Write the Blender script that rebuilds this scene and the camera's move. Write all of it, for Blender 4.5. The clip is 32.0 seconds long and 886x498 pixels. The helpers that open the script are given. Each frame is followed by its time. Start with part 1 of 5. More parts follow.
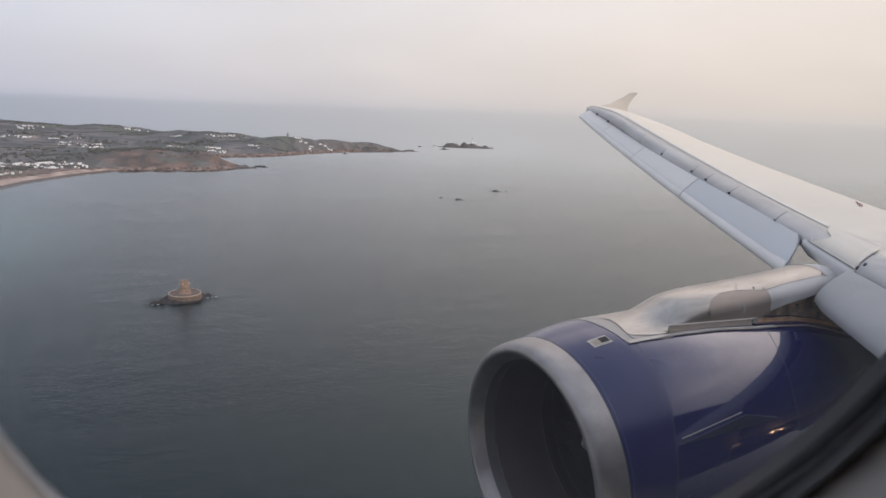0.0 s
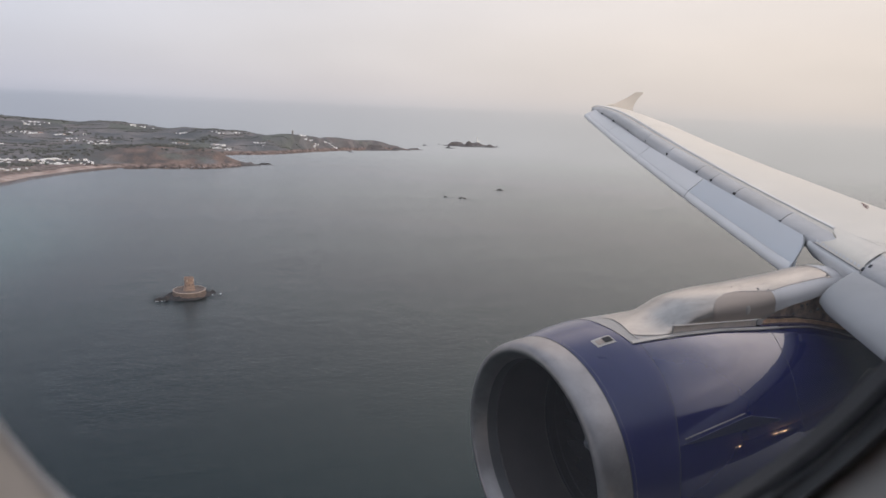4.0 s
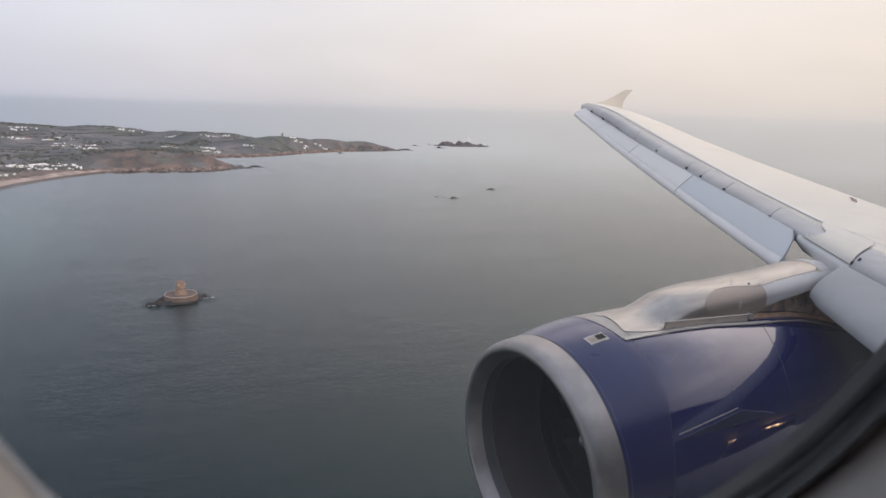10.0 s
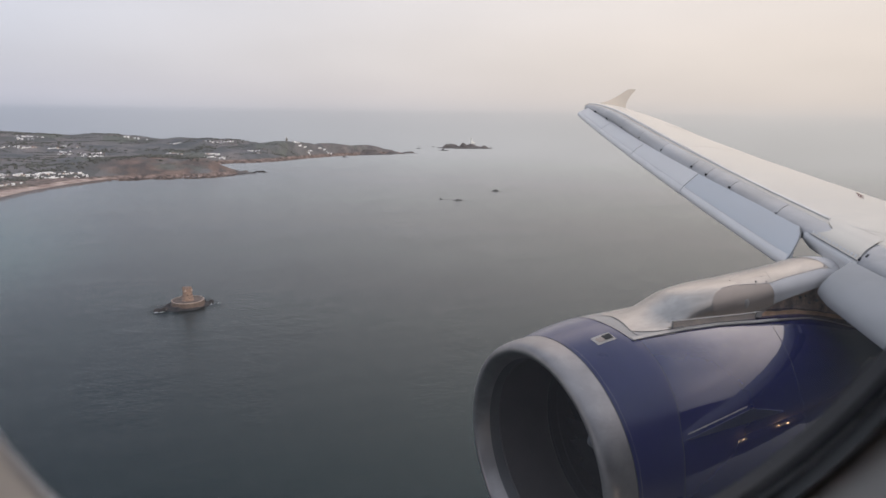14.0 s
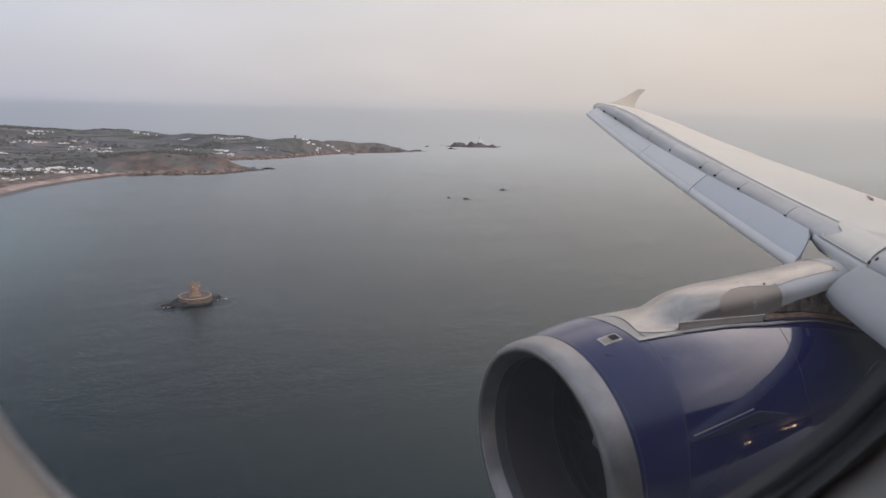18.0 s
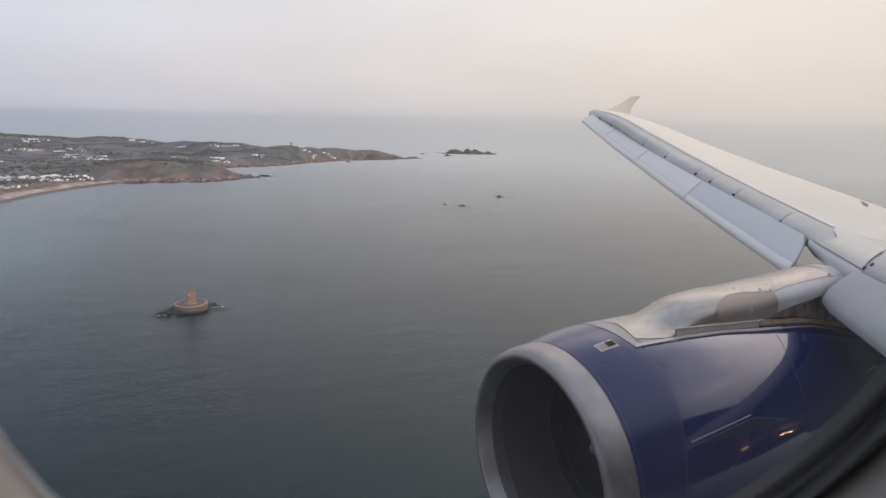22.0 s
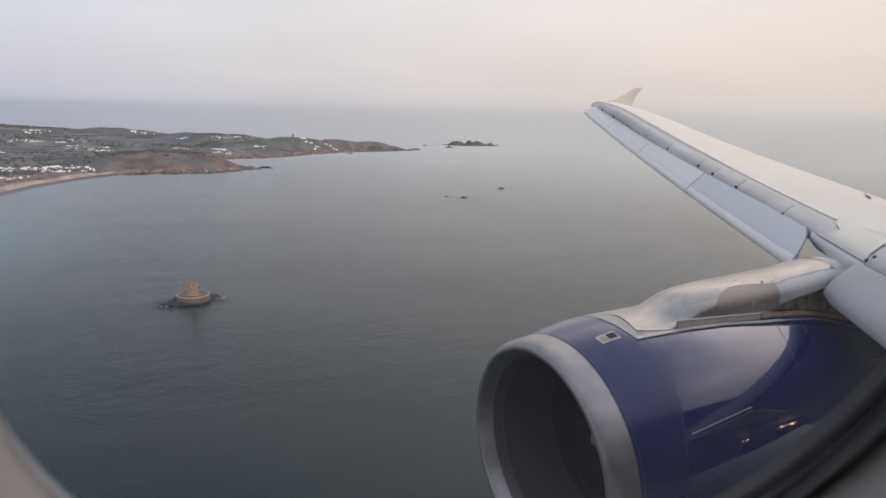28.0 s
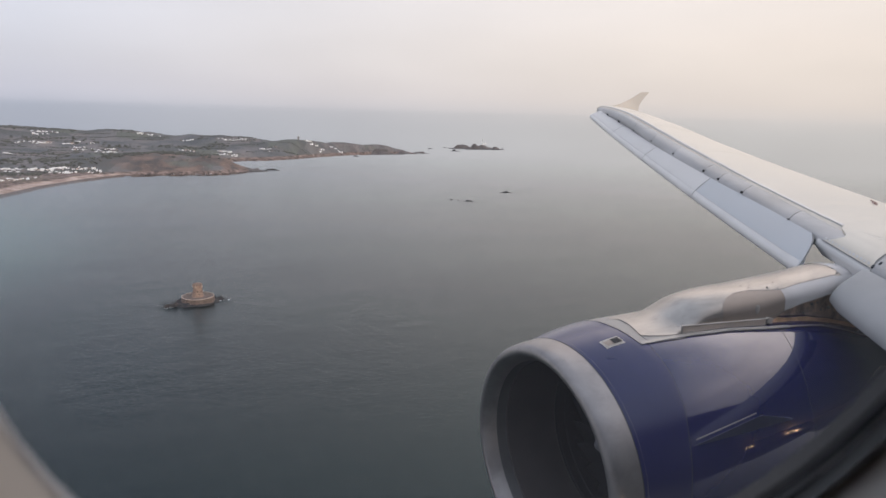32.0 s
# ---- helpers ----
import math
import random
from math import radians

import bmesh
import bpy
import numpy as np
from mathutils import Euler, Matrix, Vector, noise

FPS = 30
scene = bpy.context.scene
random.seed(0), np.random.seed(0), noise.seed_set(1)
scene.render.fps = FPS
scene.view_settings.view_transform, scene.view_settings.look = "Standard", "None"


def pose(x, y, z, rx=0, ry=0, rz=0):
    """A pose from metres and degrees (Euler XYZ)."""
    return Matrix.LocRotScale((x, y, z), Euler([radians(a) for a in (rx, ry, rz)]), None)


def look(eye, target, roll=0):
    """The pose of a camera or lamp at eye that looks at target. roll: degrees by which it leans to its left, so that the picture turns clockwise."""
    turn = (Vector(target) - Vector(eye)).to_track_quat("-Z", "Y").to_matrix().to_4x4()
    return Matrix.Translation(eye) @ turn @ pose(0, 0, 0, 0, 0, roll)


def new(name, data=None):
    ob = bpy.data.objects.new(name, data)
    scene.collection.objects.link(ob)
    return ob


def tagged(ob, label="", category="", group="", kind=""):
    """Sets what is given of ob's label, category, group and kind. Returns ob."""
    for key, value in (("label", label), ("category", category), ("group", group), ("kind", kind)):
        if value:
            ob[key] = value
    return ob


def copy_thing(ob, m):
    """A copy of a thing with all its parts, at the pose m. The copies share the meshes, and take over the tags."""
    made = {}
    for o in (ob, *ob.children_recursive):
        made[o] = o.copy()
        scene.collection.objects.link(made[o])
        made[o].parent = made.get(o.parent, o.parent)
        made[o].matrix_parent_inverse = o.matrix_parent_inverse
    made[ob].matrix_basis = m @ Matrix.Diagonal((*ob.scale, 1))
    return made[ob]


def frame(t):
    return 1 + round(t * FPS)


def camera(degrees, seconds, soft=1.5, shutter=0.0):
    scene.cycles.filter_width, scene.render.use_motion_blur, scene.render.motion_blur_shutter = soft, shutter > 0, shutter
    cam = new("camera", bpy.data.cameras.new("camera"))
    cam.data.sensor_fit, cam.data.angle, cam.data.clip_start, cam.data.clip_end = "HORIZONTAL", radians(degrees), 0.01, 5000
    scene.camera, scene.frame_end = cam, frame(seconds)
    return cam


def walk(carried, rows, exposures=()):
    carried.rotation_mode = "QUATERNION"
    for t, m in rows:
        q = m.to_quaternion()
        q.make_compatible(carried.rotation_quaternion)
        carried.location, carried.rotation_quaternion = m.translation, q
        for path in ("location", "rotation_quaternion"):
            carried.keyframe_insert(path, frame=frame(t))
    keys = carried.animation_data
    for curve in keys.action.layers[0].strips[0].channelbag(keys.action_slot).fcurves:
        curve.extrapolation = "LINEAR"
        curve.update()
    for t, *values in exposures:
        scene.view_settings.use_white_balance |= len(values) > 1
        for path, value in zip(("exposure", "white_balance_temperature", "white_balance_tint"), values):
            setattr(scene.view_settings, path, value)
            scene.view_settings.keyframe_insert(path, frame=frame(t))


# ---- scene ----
EYE = Vector((0, 0, 200))          # the seat by the window, 200 m over the sea
cam = camera(66.77, 32.0, soft=1.6)
# seconds, turn aft of abeam, tilt, lean, in degrees
PATH = [
    (0.0, 26.86, -11.67, 2.16),
    (0.5, 26.77, -11.48, 2.16),
    (1.0, 26.67, -11.40, 2.16),
    (1.5, 26.65, -11.27, 1.99),
    (2.0, 26.66, -11.38, 2.14),
    (2.5, 26.71, -11.70, 2.36),
    (3.0, 26.63, -11.55, 2.57),
    (3.5, 26.44, -11.88, 2.54),
    (5.5, 26.95, -11.37, 2.30),
    (6.0, 26.67, -12.00, 2.55),
    (6.5, 26.51, -12.01, 2.53),
    (7.0, 26.44, -11.39, 2.10),
    (7.5, 26.47, -11.38, 2.08),
    (8.0, 26.65, -10.86, 1.69),
    (8.5, 26.79, -11.06, 1.21),
    (9.0, 26.91, -11.22, 1.26),
    (9.5, 27.05, -11.48, 1.50),
    (10.0, 27.21, -11.78, 1.75),
    (10.5, 26.92, -12.13, 2.00),
    (11.0, 26.84, -11.43, 1.80),
    (11.5, 26.79, -11.28, 1.52),
    (12.0, 26.72, -11.23, 0.84),
    (12.5, 26.73, -11.17, 0.75),
    (13.0, 26.72, -11.49, 0.79),
    (13.5, 26.71, -11.70, 0.79),
    (14.0, 26.73, -11.59, 0.82),
    (14.5, 26.68, -11.70, 0.87),
    (16.5, 26.13, -11.20, 1.50),
    (17.0, 26.06, -11.26, 1.33),
    (17.5, 26.10, -11.37, 1.20),
    (18.0, 26.13, -11.73, 1.32),
    (18.5, 26.21, -11.83, 1.91),
    (19.0, 26.48, -11.52, 2.11),
    (19.5, 26.63, -11.30, 2.06),
    (20.0, 26.64, -11.18, 1.79),
    (20.5, 26.66, -11.42, 1.78),
    (21.0, 26.59, -11.60, 1.56),
    (21.5, 26.54, -11.40, 1.26),
    (22.0, 26.43, -11.14, 1.20),
    (22.5, 26.40, -11.22, 1.36),
    (23.0, 26.78, -10.95, 1.44),
    (23.5, 26.96, -11.22, 1.90),
    (24.0, 26.54, -12.08, 2.31),
    (24.5, 26.54, -11.83, 2.34),
    (25.0, 26.42, -11.62, 2.10),
    (25.5, 26.27, -11.63, 1.74),
    (27.5, 26.16, -12.35, 1.15),
    (28.0, 26.30, -11.84, 1.27),
    (28.5, 26.43, -11.44, 1.13),
    (29.0, 26.52, -11.67, 1.17),
    (29.5, 26.62, -11.90, 1.43),
    (30.0, 26.52, -11.92, 1.70),
    (30.5, 26.48, -11.71, 1.82),
    (31.0, 26.23, -11.63, 1.87),
    (31.5, 26.03, -11.44, 1.77),
    (32.0, 25.90, -11.56, 1.58),
]
walk(cam, [(t, pose(*EYE, 90 + p, 0, -a) @ pose(0, 0, 0, 0, 0, r)) for t, a, p, r in PATH],
     # the picture brightens and darkens a little on the way
     [(0.0, 0.0), (1.0, 0.0), (2.0, -0.07), (3.5, -0.02), (6.0, -0.04), (7.0, 0.08), (9.0, 0.07), (10.0, 0.10), (11.0, 0.17), (12.0, 0.05), (14.0, -0.02), (17.0, -0.07), (18.0, -0.15), (19.0, 0.0),
      (22.0, 0.0), (23.0, -0.03), (24.0, -0.02), (28.0, 0.01), (30.0, 0.10), (31.0, 0.10), (32.0, 0.07)])
cam.data.dof.use_dof = True
cam.data.dof.focus_distance = 14
cam.data.dof.aperture_fstop = 13

# ---- sky and sun ----
SUN_AZ, SUN_EL = 176, 15            # degrees clockwise from +y (outboard), above the horizon
GLOW_AZ = 70                        # the brightest part of the haze bank
world = bpy.data.worlds.new("hazy_evening")
scene.world = world
world.use_nodes = True
wn, wl = world.node_tree.nodes, world.node_tree.links
wn.clear()


def wnode(kind, **kw):
    n = wn.new(kind)
    for k, val in kw.items():
        n.inputs[k].default_value = val
    return n


def ramp(nodes, stops, interp="EASE"):
    r = nodes.new("ShaderNodeValToRGB")
    r.color_ramp.interpolation = interp
    el = r.color_ramp.elements
    while len(el) < len(stops):
        el.new(0.5)
    for e, (pos, col) in zip(el, stops):
        e.position, e.color = pos, (*col, 1)
    return r


w_co = wn.new("ShaderNodeTexCoord")
w_sep = wn.new("ShaderNodeSeparateXYZ")
wl.new(w_co.outputs["Generated"], w_sep.inputs[0])
# how far towards the glow, 0 to 1, along the horizon
w_dot = wn.new("ShaderNodeVectorMath")
w_dot.operation = "DOT_PRODUCT"
w_dot.inputs[1].default_value = (math.sin(radians(GLOW_AZ)), math.cos(radians(GLOW_AZ)), 0)
wl.new(w_co.outputs["Generated"], w_dot.inputs[0])
w_az = wnode("ShaderNodeMapRange", **{"From Min": 0.25, "From Max": 1.1})
wl.new(w_dot.outputs["Value"], w_az.inputs[0])
w_el = wnode("ShaderNodeMapRange", **{"From Min": -0.1, "From Max": 1.0})
wl.new(w_sep.outputs["Z"], w_el.inputs[0])
cool = ramp(wn, [(0.0, (0.33, 0.365, 0.43)), (0.075, (0.385, 0.41, 0.485)), (0.0885, (0.405, 0.432, 0.512)), (0.0925, (0.492, 0.507, 0.586)), (0.106, (0.545, 0.550, 0.630)), (0.1455, (0.58, 0.58, 0.655)), (0.25, (0.65, 0.65, 0.73)), (0.38, (0.34, 0.375, 0.465)), (0.60, (0.30, 0.35, 0.455)), (0.8, (0.64, 0.71, 0.86)), (1.0, (0.66, 0.74, 0.90))], "LINEAR")
warm = ramp(wn, [(0.0, (0.50, 0.48, 0.46)), (0.075, (0.57, 0.54, 0.51)), (0.0893, (0.625, 0.577, 0.538)), (0.0915, (0.655, 0.595, 0.548)), (0.11, (0.74, 0.65, 0.575)), (0.18, (0.83, 0.715, 0.625)), (0.27, (0.90, 0.795, 0.715)), (0.42, (0.95, 0.84, 0.76)), (0.50, (1.7, 1.48, 1.34)), (0.61, (3.3, 2.88, 2.68)), (0.72, (2.3, 2.1, 2.04)), (0.82, (0.80, 0.83, 0.94)), (1.0, (0.66, 0.74, 0.90))], "LINEAR")
wl.new(w_el.outputs[0], cool.inputs[0])
wl.new(w_el.outputs[0], warm.inputs[0])
w_mix = wn.new("ShaderNodeMix")
w_mix.data_type = "RGBA"
wl.new(w_az.outputs[0], w_mix.inputs["Factor"])
wl.new(cool.outputs[0], w_mix.inputs["A"])
wl.new(warm.outputs[0], w_mix.inputs["B"])
# thin uneven cloud in the haze
w_cl = wnode("ShaderNodeTexNoise", Scale=3.0, Detail=5.0, Roughness=0.55)
w_map = wn.new("ShaderNodeMapping")
w_map.inputs["Scale"].default_value = (1, 1, 4.5)
wl.new(w_co.outputs["Generated"], w_map.inputs[0])
wl.new(w_map.outputs[0], w_cl.inputs["Vector"])
# smooth haze low down, more broken cloud overhead
w_hi = wnode("ShaderNodeMapRange", **{"From Min": 0.28, "From Max": 0.6, "To Min": 0.22, "To Max": 0.9})
wl.new(w_sep.outputs["Z"], w_hi.inputs[0])
w_off = wnode("ShaderNodeMapRange", **{"From Min": 0.0, "From Max": 1.0, "To Min": -0.5, "To Max": 0.5})
wl.new(w_cl.outputs["Fac"], w_off.inputs[0])
w_clr = wn.new("ShaderNodeMath")
w_clr.operation = "MULTIPLY_ADD"
wl.new(w_off.outputs[0], w_clr.inputs[0])
wl.new(w_hi.outputs[0], w_clr.inputs[1])
w_clr.inputs[2].default_value = 1.0
w_mul = wn.new("ShaderNodeVectorMath")
w_mul.operation = "SCALE"
wl.new(w_mix.outputs["Result"], w_mul.inputs[0])
wl.new(w_clr.outputs[0], w_mul.inputs["Scale"])
w_haze = wnode("ShaderNodeBackground", Strength=1.02)
wl.new(w_mul.outputs[0], w_haze.inputs["Color"])
w_sky = wn.new("ShaderNodeTexSky")
w_sky.sky_type = "NISHITA"
w_sky.sun_disc = False
w_sky.sun_elevation, w_sky.sun_rotation = radians(SUN_EL), radians(SUN_AZ)
w_sky.air_density, w_sky.dust_density = 1.0, 4.0
w_air = wnode("ShaderNodeBackground", Strength=0.02)
wl.new(w_sky.outputs[0], w_air.inputs["Color"])
w_add = wn.new("ShaderNodeAddShader")
wl.new(w_haze.outputs[0], w_add.inputs[0])
wl.new(w_air.outputs[0], w_add.inputs[1])
w_out = wn.new("ShaderNodeOutputWorld")
wl.new(w_add.outputs[0], w_out.inputs["Surface"])

sun = new("sun", bpy.data.lights.new("sun", "SUN"))
sun.data.energy, sun.data.angle, sun.data.color = 0.9, radians(12), (1.0, 0.82, 0.62)
sun.matrix_world = look((0, 0, 0), (-math.sin(radians(SUN_AZ)) * math.cos(radians(SUN_EL)), -math.cos(radians(SUN_AZ)) * math.cos(radians(SUN_EL)), -math.sin(radians(SUN_EL))))


# ---- materials ----
def material(name, colour, rough=0.5, metal=0.0, spread=0.12, scale=3.0, bump=0.0, bump_scale=40.0, coat=0.0, second=None, streak=(1, 1, 1), spec=0.5):
    """A painted or bare surface: base colour varied at two scales, gloss varied, fine relief."""
    m = bpy.data.materials.new(name)
    m.use_nodes = True
    n, l = m.node_tree.nodes, m.node_tree.links
    b = n["Principled BSDF"]
    co, mp = n.new("ShaderNodeTexCoord"), n.new("ShaderNodeMapping")
    mp.inputs["Scale"].default_value = streak
    l.new(co.outputs["Object"], mp.inputs[0])
    big, fine = n.new("ShaderNodeTexNoise"), n.new("ShaderNodeTexNoise")
    big.inputs["Scale"].default_value, big.inputs["Detail"].default_value = scale, 5
    fine.inputs["Scale"].default_value, fine.inputs["Detail"].default_value = scale * 9, 3
    l.new(mp.outputs[0], big.inputs["Vector"])
    l.new(mp.outputs[0], fine.inputs["Vector"])
    add = n.new("ShaderNodeMath")
    add.operation = "MULTIPLY_ADD"
    l.new(fine.outputs["Fac"], add.inputs[0])
    add.inputs[1].default_value = 0.4
    l.new(big.outputs["Fac"], add.inputs[2])
    lo = tuple(c * (1 - spread) for c in colour)
    hi = second or tuple(min(1, c * (1 + spread)) for c in colour)
    r = ramp(n, [(0.5, lo), (0.9, hi)], "LINEAR")
    l.new(add.outputs[0], r.inputs[0])
    l.new(r.outputs[0], b.inputs["Base Color"])
    rr = n.new("ShaderNodeMapRange")
    rr.inputs["From Min"].default_value, rr.inputs["From Max"].default_value = 0.4, 1.0
    rr.inputs["To Min"].default_value, rr.inputs["To Max"].default_value = rough * 0.85, min(1, rough * 1.2)
    l.new(add.outputs[0], rr.inputs[0])
    l.new(rr.outputs[0], b.inputs["Roughness"])
    b.inputs["Metallic"].default_value = metal
    b.inputs["Coat Weight"].default_value = coat
    b.inputs["Coat Roughness"].default_value = 0.02
    b.inputs["Specular IOR Level"].default_value = spec
    if bump:
        bt, bp = n.new("ShaderNodeTexNoise"), n.new("ShaderNodeBump")
        bt.inputs["Scale"].default_value, bt.inputs["Detail"].default_value = bump_scale, 4
        l.new(mp.outputs[0], bt.inputs["Vector"])
        bp.inputs["Strength"].default_value, bp.inputs["Distance"].default_value = bump, 0.02
        l.new(bt.outputs["Fac"], bp.inputs["Height"])
        l.new(bp.outputs[0], b.inputs["Normal"])
    return m


M_NAVY = material("navy_gloss_paint", (0.010, 0.012, 0.081), 0.06, 0.0, 0.06, 1.5, 0.22, 2.2, coat=1.0, spec=0.3)
M_NAVY.node_tree.nodes["Principled BSDF"].inputs["Coat IOR"].default_value = 1.47
M_INLET = material("navy_satin_paint", (0.010, 0.012, 0.082), 0.30, 0.0, 0.08, 1.8, 0.10, 3.0, coat=0.55, spec=0.3)
M_INLET.node_tree.nodes["Principled BSDF"].inputs["Coat Roughness"].default_value = 0.15
M_LIP = material("bare_lip_metal", (0.335, 0.305, 0.29), 0.40, 0.75, 0.16, 7.0, 0.05, 60)
# throat metal made darker than the lip to paint the shade inside
M_THROAT = material("dull_throat_metal", (0.15, 0.148, 0.145), 0.5, 0.7, 0.1, 5.0)
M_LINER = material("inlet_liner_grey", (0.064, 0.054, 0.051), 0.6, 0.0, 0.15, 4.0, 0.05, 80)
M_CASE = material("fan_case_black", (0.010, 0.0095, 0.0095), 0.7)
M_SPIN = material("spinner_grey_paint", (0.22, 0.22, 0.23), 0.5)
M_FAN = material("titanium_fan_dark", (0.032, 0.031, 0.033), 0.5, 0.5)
M_WING = material("wing_grey_paint", (0.77, 0.685, 0.57), 0.42, 0.0, 0.07, 1.6, 0.03, 6.0, streak=(0.4, 3, 1))
M_SLAT = material("slat_pale_grey_paint", (0.66, 0.635, 0.61), 0.45, 0.0, 0.05, 1.6, streak=(1, 0.4, 1))
# the slats' paint darkened for the weaker light on the inner slat
M_INNER = material("inner_slat_worn_grey_paint", (0.39, 0.38, 0.37), 0.5, 0.05, 0.10, 2.2, streak=(1, 0.4, 1))
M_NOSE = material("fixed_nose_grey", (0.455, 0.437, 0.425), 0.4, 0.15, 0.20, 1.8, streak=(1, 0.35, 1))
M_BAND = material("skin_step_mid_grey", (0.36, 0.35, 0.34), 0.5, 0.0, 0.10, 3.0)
M_SLATIN = material("slat_blue_grey_paint", (0.50, 0.515, 0.53), 0.42, 0.0, 0.05, 1.6, streak=(1, 0.4, 1))
M_PYLON = material("pylon_silver_paint", (0.375, 0.345, 0.315), 0.33, 0.9, 0.20, 4.0, streak=(0.5, 2, 2))
M_SADDLE = material("saddle_pale_grey_paint", (0.36, 0.33, 0.30), 0.45, 0.2, 0.10, 6.0)
M_FLANK = material("pylon_flank_grey_paint", (0.58, 0.55, 0.53), 0.5, 0.1, 0.08, 4.0)
M_PANEL = material("pylon_panel_grey", (0.34, 0.28, 0.235), 0.45, 0.35, 0.10, 4.0)
M_RAIL = material("rail_light_grey", (0.42, 0.385, 0.35), 0.4, 0.3)
M_RAILSIDE = material("rail_brown_grey_paint", (0.80, 0.67, 0.55), 0.5, 0.15, 0.12, 6.0)
M_SEAM = material("seam_dark", (0.06, 0.06, 0.065), 0.7)
# near-black that paints the shade inside openings; also the black pane seal
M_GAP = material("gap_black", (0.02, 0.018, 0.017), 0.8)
M_HEAT = material("heat_shield_copper", (0.66, 0.42, 0.25), 0.45, 0.3, 0.3, 8.0)
M_RUBBER = material("window_seal_rubber", (0.135, 0.132, 0.13), 0.6)
M_BEZEL = material("window_bezel_grey", (0.55, 0.55, 0.56), 0.5)
M_LINING = material("cabin_lining_beige", (0.52, 0.47, 0.42), 0.6, 0.0, 0.04, 4.0, 0.03, 200)
M_WHITE = material("fuselage_white_paint", (0.72, 0.72, 0.73), 0.25, 0.0, 0.03, 1.0, coat=0.4)
M_FENCE = material("fence_warm_white_paint", (0.66, 0.62, 0.58), 0.45, 0.0, 0.05, 2.0)
M_JOINT = material("joint_mid_grey", (0.20, 0.195, 0.19), 0.7)
M_FJOINT = material("fairing_joint_grey", (0.27, 0.25, 0.235), 0.6)
M_EDGE = material("slat_edge_pale_metal", (0.78, 0.75, 0.72), 0.4, 0.3, 0.06, 3.0)
M_CORE = material("sooty_brown_structure", (0.60, 0.46, 0.36), 0.7, 0.1, 0.5, 9.0)
# dark and matt only so that the cowl mirrors little of it
M_BELLY = material("dull_dark_blue_grey_paint", (0.034, 0.036, 0.048), 0.7, 0.0, spec=0.05)
M_STRAKE = material("strake_blue_grey_paint", (0.060, 0.064, 0.135), 0.5, 0.0, spec=0.3)
M_RED = material("marking_red_paint", (0.24, 0.09, 0.07), 0.5)


def emit_mat(name, colour, power):
    m = bpy.data.materials.new(name)
    m.use_nodes = True
    b = m.node_tree.nodes["Principled BSDF"]
    b.inputs["Base Color"].default_value = (*colour, 1)
    b.inputs["Emission Color"].default_value = (*colour, 1)
    b.inputs["Emission Strength"].default_value = power
    return m


# ---- helpers ----
def finish(bm, smooth=True, sharp=35):
    bmesh.ops.recalc_face_normals(bm, faces=bm.faces)
    for f in bm.faces:
        f.smooth = smooth
    if smooth:
        for e in bm.edges:
            if len(e.link_faces) == 2 and e.calc_face_angle(0) > radians(sharp):
                e.smooth = False


def to_mesh(name, bm, mats, smooth=True, sharp=35, recalc=True):
    if recalc:
        finish(bm, smooth, sharp)
    me = bpy.data.meshes.new(name)
    bm.to_mesh(me)
    bm.free()
    for m in (mats if isinstance(mats, (list, tuple)) else [mats]):
        me.materials.append(m)
    return me


def part(name, bm, mats, parent, label="", smooth=True, sharp=35):
    ob = new(name, to_mesh(name, bm, mats, smooth, sharp))
    if parent.parent and parent.parent.parent:
        parent = parent.parent
    ob.parent = parent
    if label:
        tagged(ob, label)
    return ob


def grid_faces(bm, rows, close_u=False, close_v=False):
    """Quads over rows of points; returns the vertex rows."""
    vs = [[bm.verts.new(p) for p in r] for r in rows]
    nr, nc = len(vs), len(vs[0])
    for i in range(nr if close_v else nr - 1):
        for j in range(nc if close_u else nc - 1):
            a, b = vs[i], vs[(i + 1) % nr]
            q = [a[j], a[(j + 1) % nc], b[(j + 1) % nc], b[j]]
            if len(set(q)) == 4:
                bm.faces.new(q)
    return vs


def loft(rows, caps=True):
    """A closed tube over closed sections."""
    bm = bmesh.new()
    vs = grid_faces(bm, rows, close_u=True)
    if caps:
        bm.faces.new(vs[0])
        bm.faces.new(vs[-1])
    return bm


def box(bm, c, size, rot=None, bev=0.0):
    m = Matrix.Translation(c) @ (rot or Matrix.Identity(4)) @ Matrix.Diagonal((*size, 1))
    made = bmesh.ops.create_cube(bm, size=1, matrix=m)["verts"]
    if bev:
        es = list({e for v in made for e in v.link_edges})
        bmesh.ops.bevel(bm, geom=es, offset=bev, segments=2, affect="EDGES", profile=0.6)


def strip(pts, w, up, th=0.004):
    """A thin raised strip along a line of points."""
    bm = bmesh.new()
    rows = []
    for i, p in enumerate(pts):
        p = Vector(p)
        d = (Vector(pts[min(i + 1, len(pts) - 1)]) - Vector(pts[max(i - 1, 0)])).normalized()
        u = Vector(up[i] if isinstance(up, list) else up).normalized()
        s = d.cross(u).normalized() * (w / 2)
        rows.append([p - s, p - s + u * th, p + s + u * th, p + s])
    vs = grid_faces(bm, rows, close_u=True)
    bm.faces.new(vs[0])
    bm.faces.new(vs[-1])
    return bm


def lerp(x, xs, ys):
    return float(np.interp(x, xs, ys))


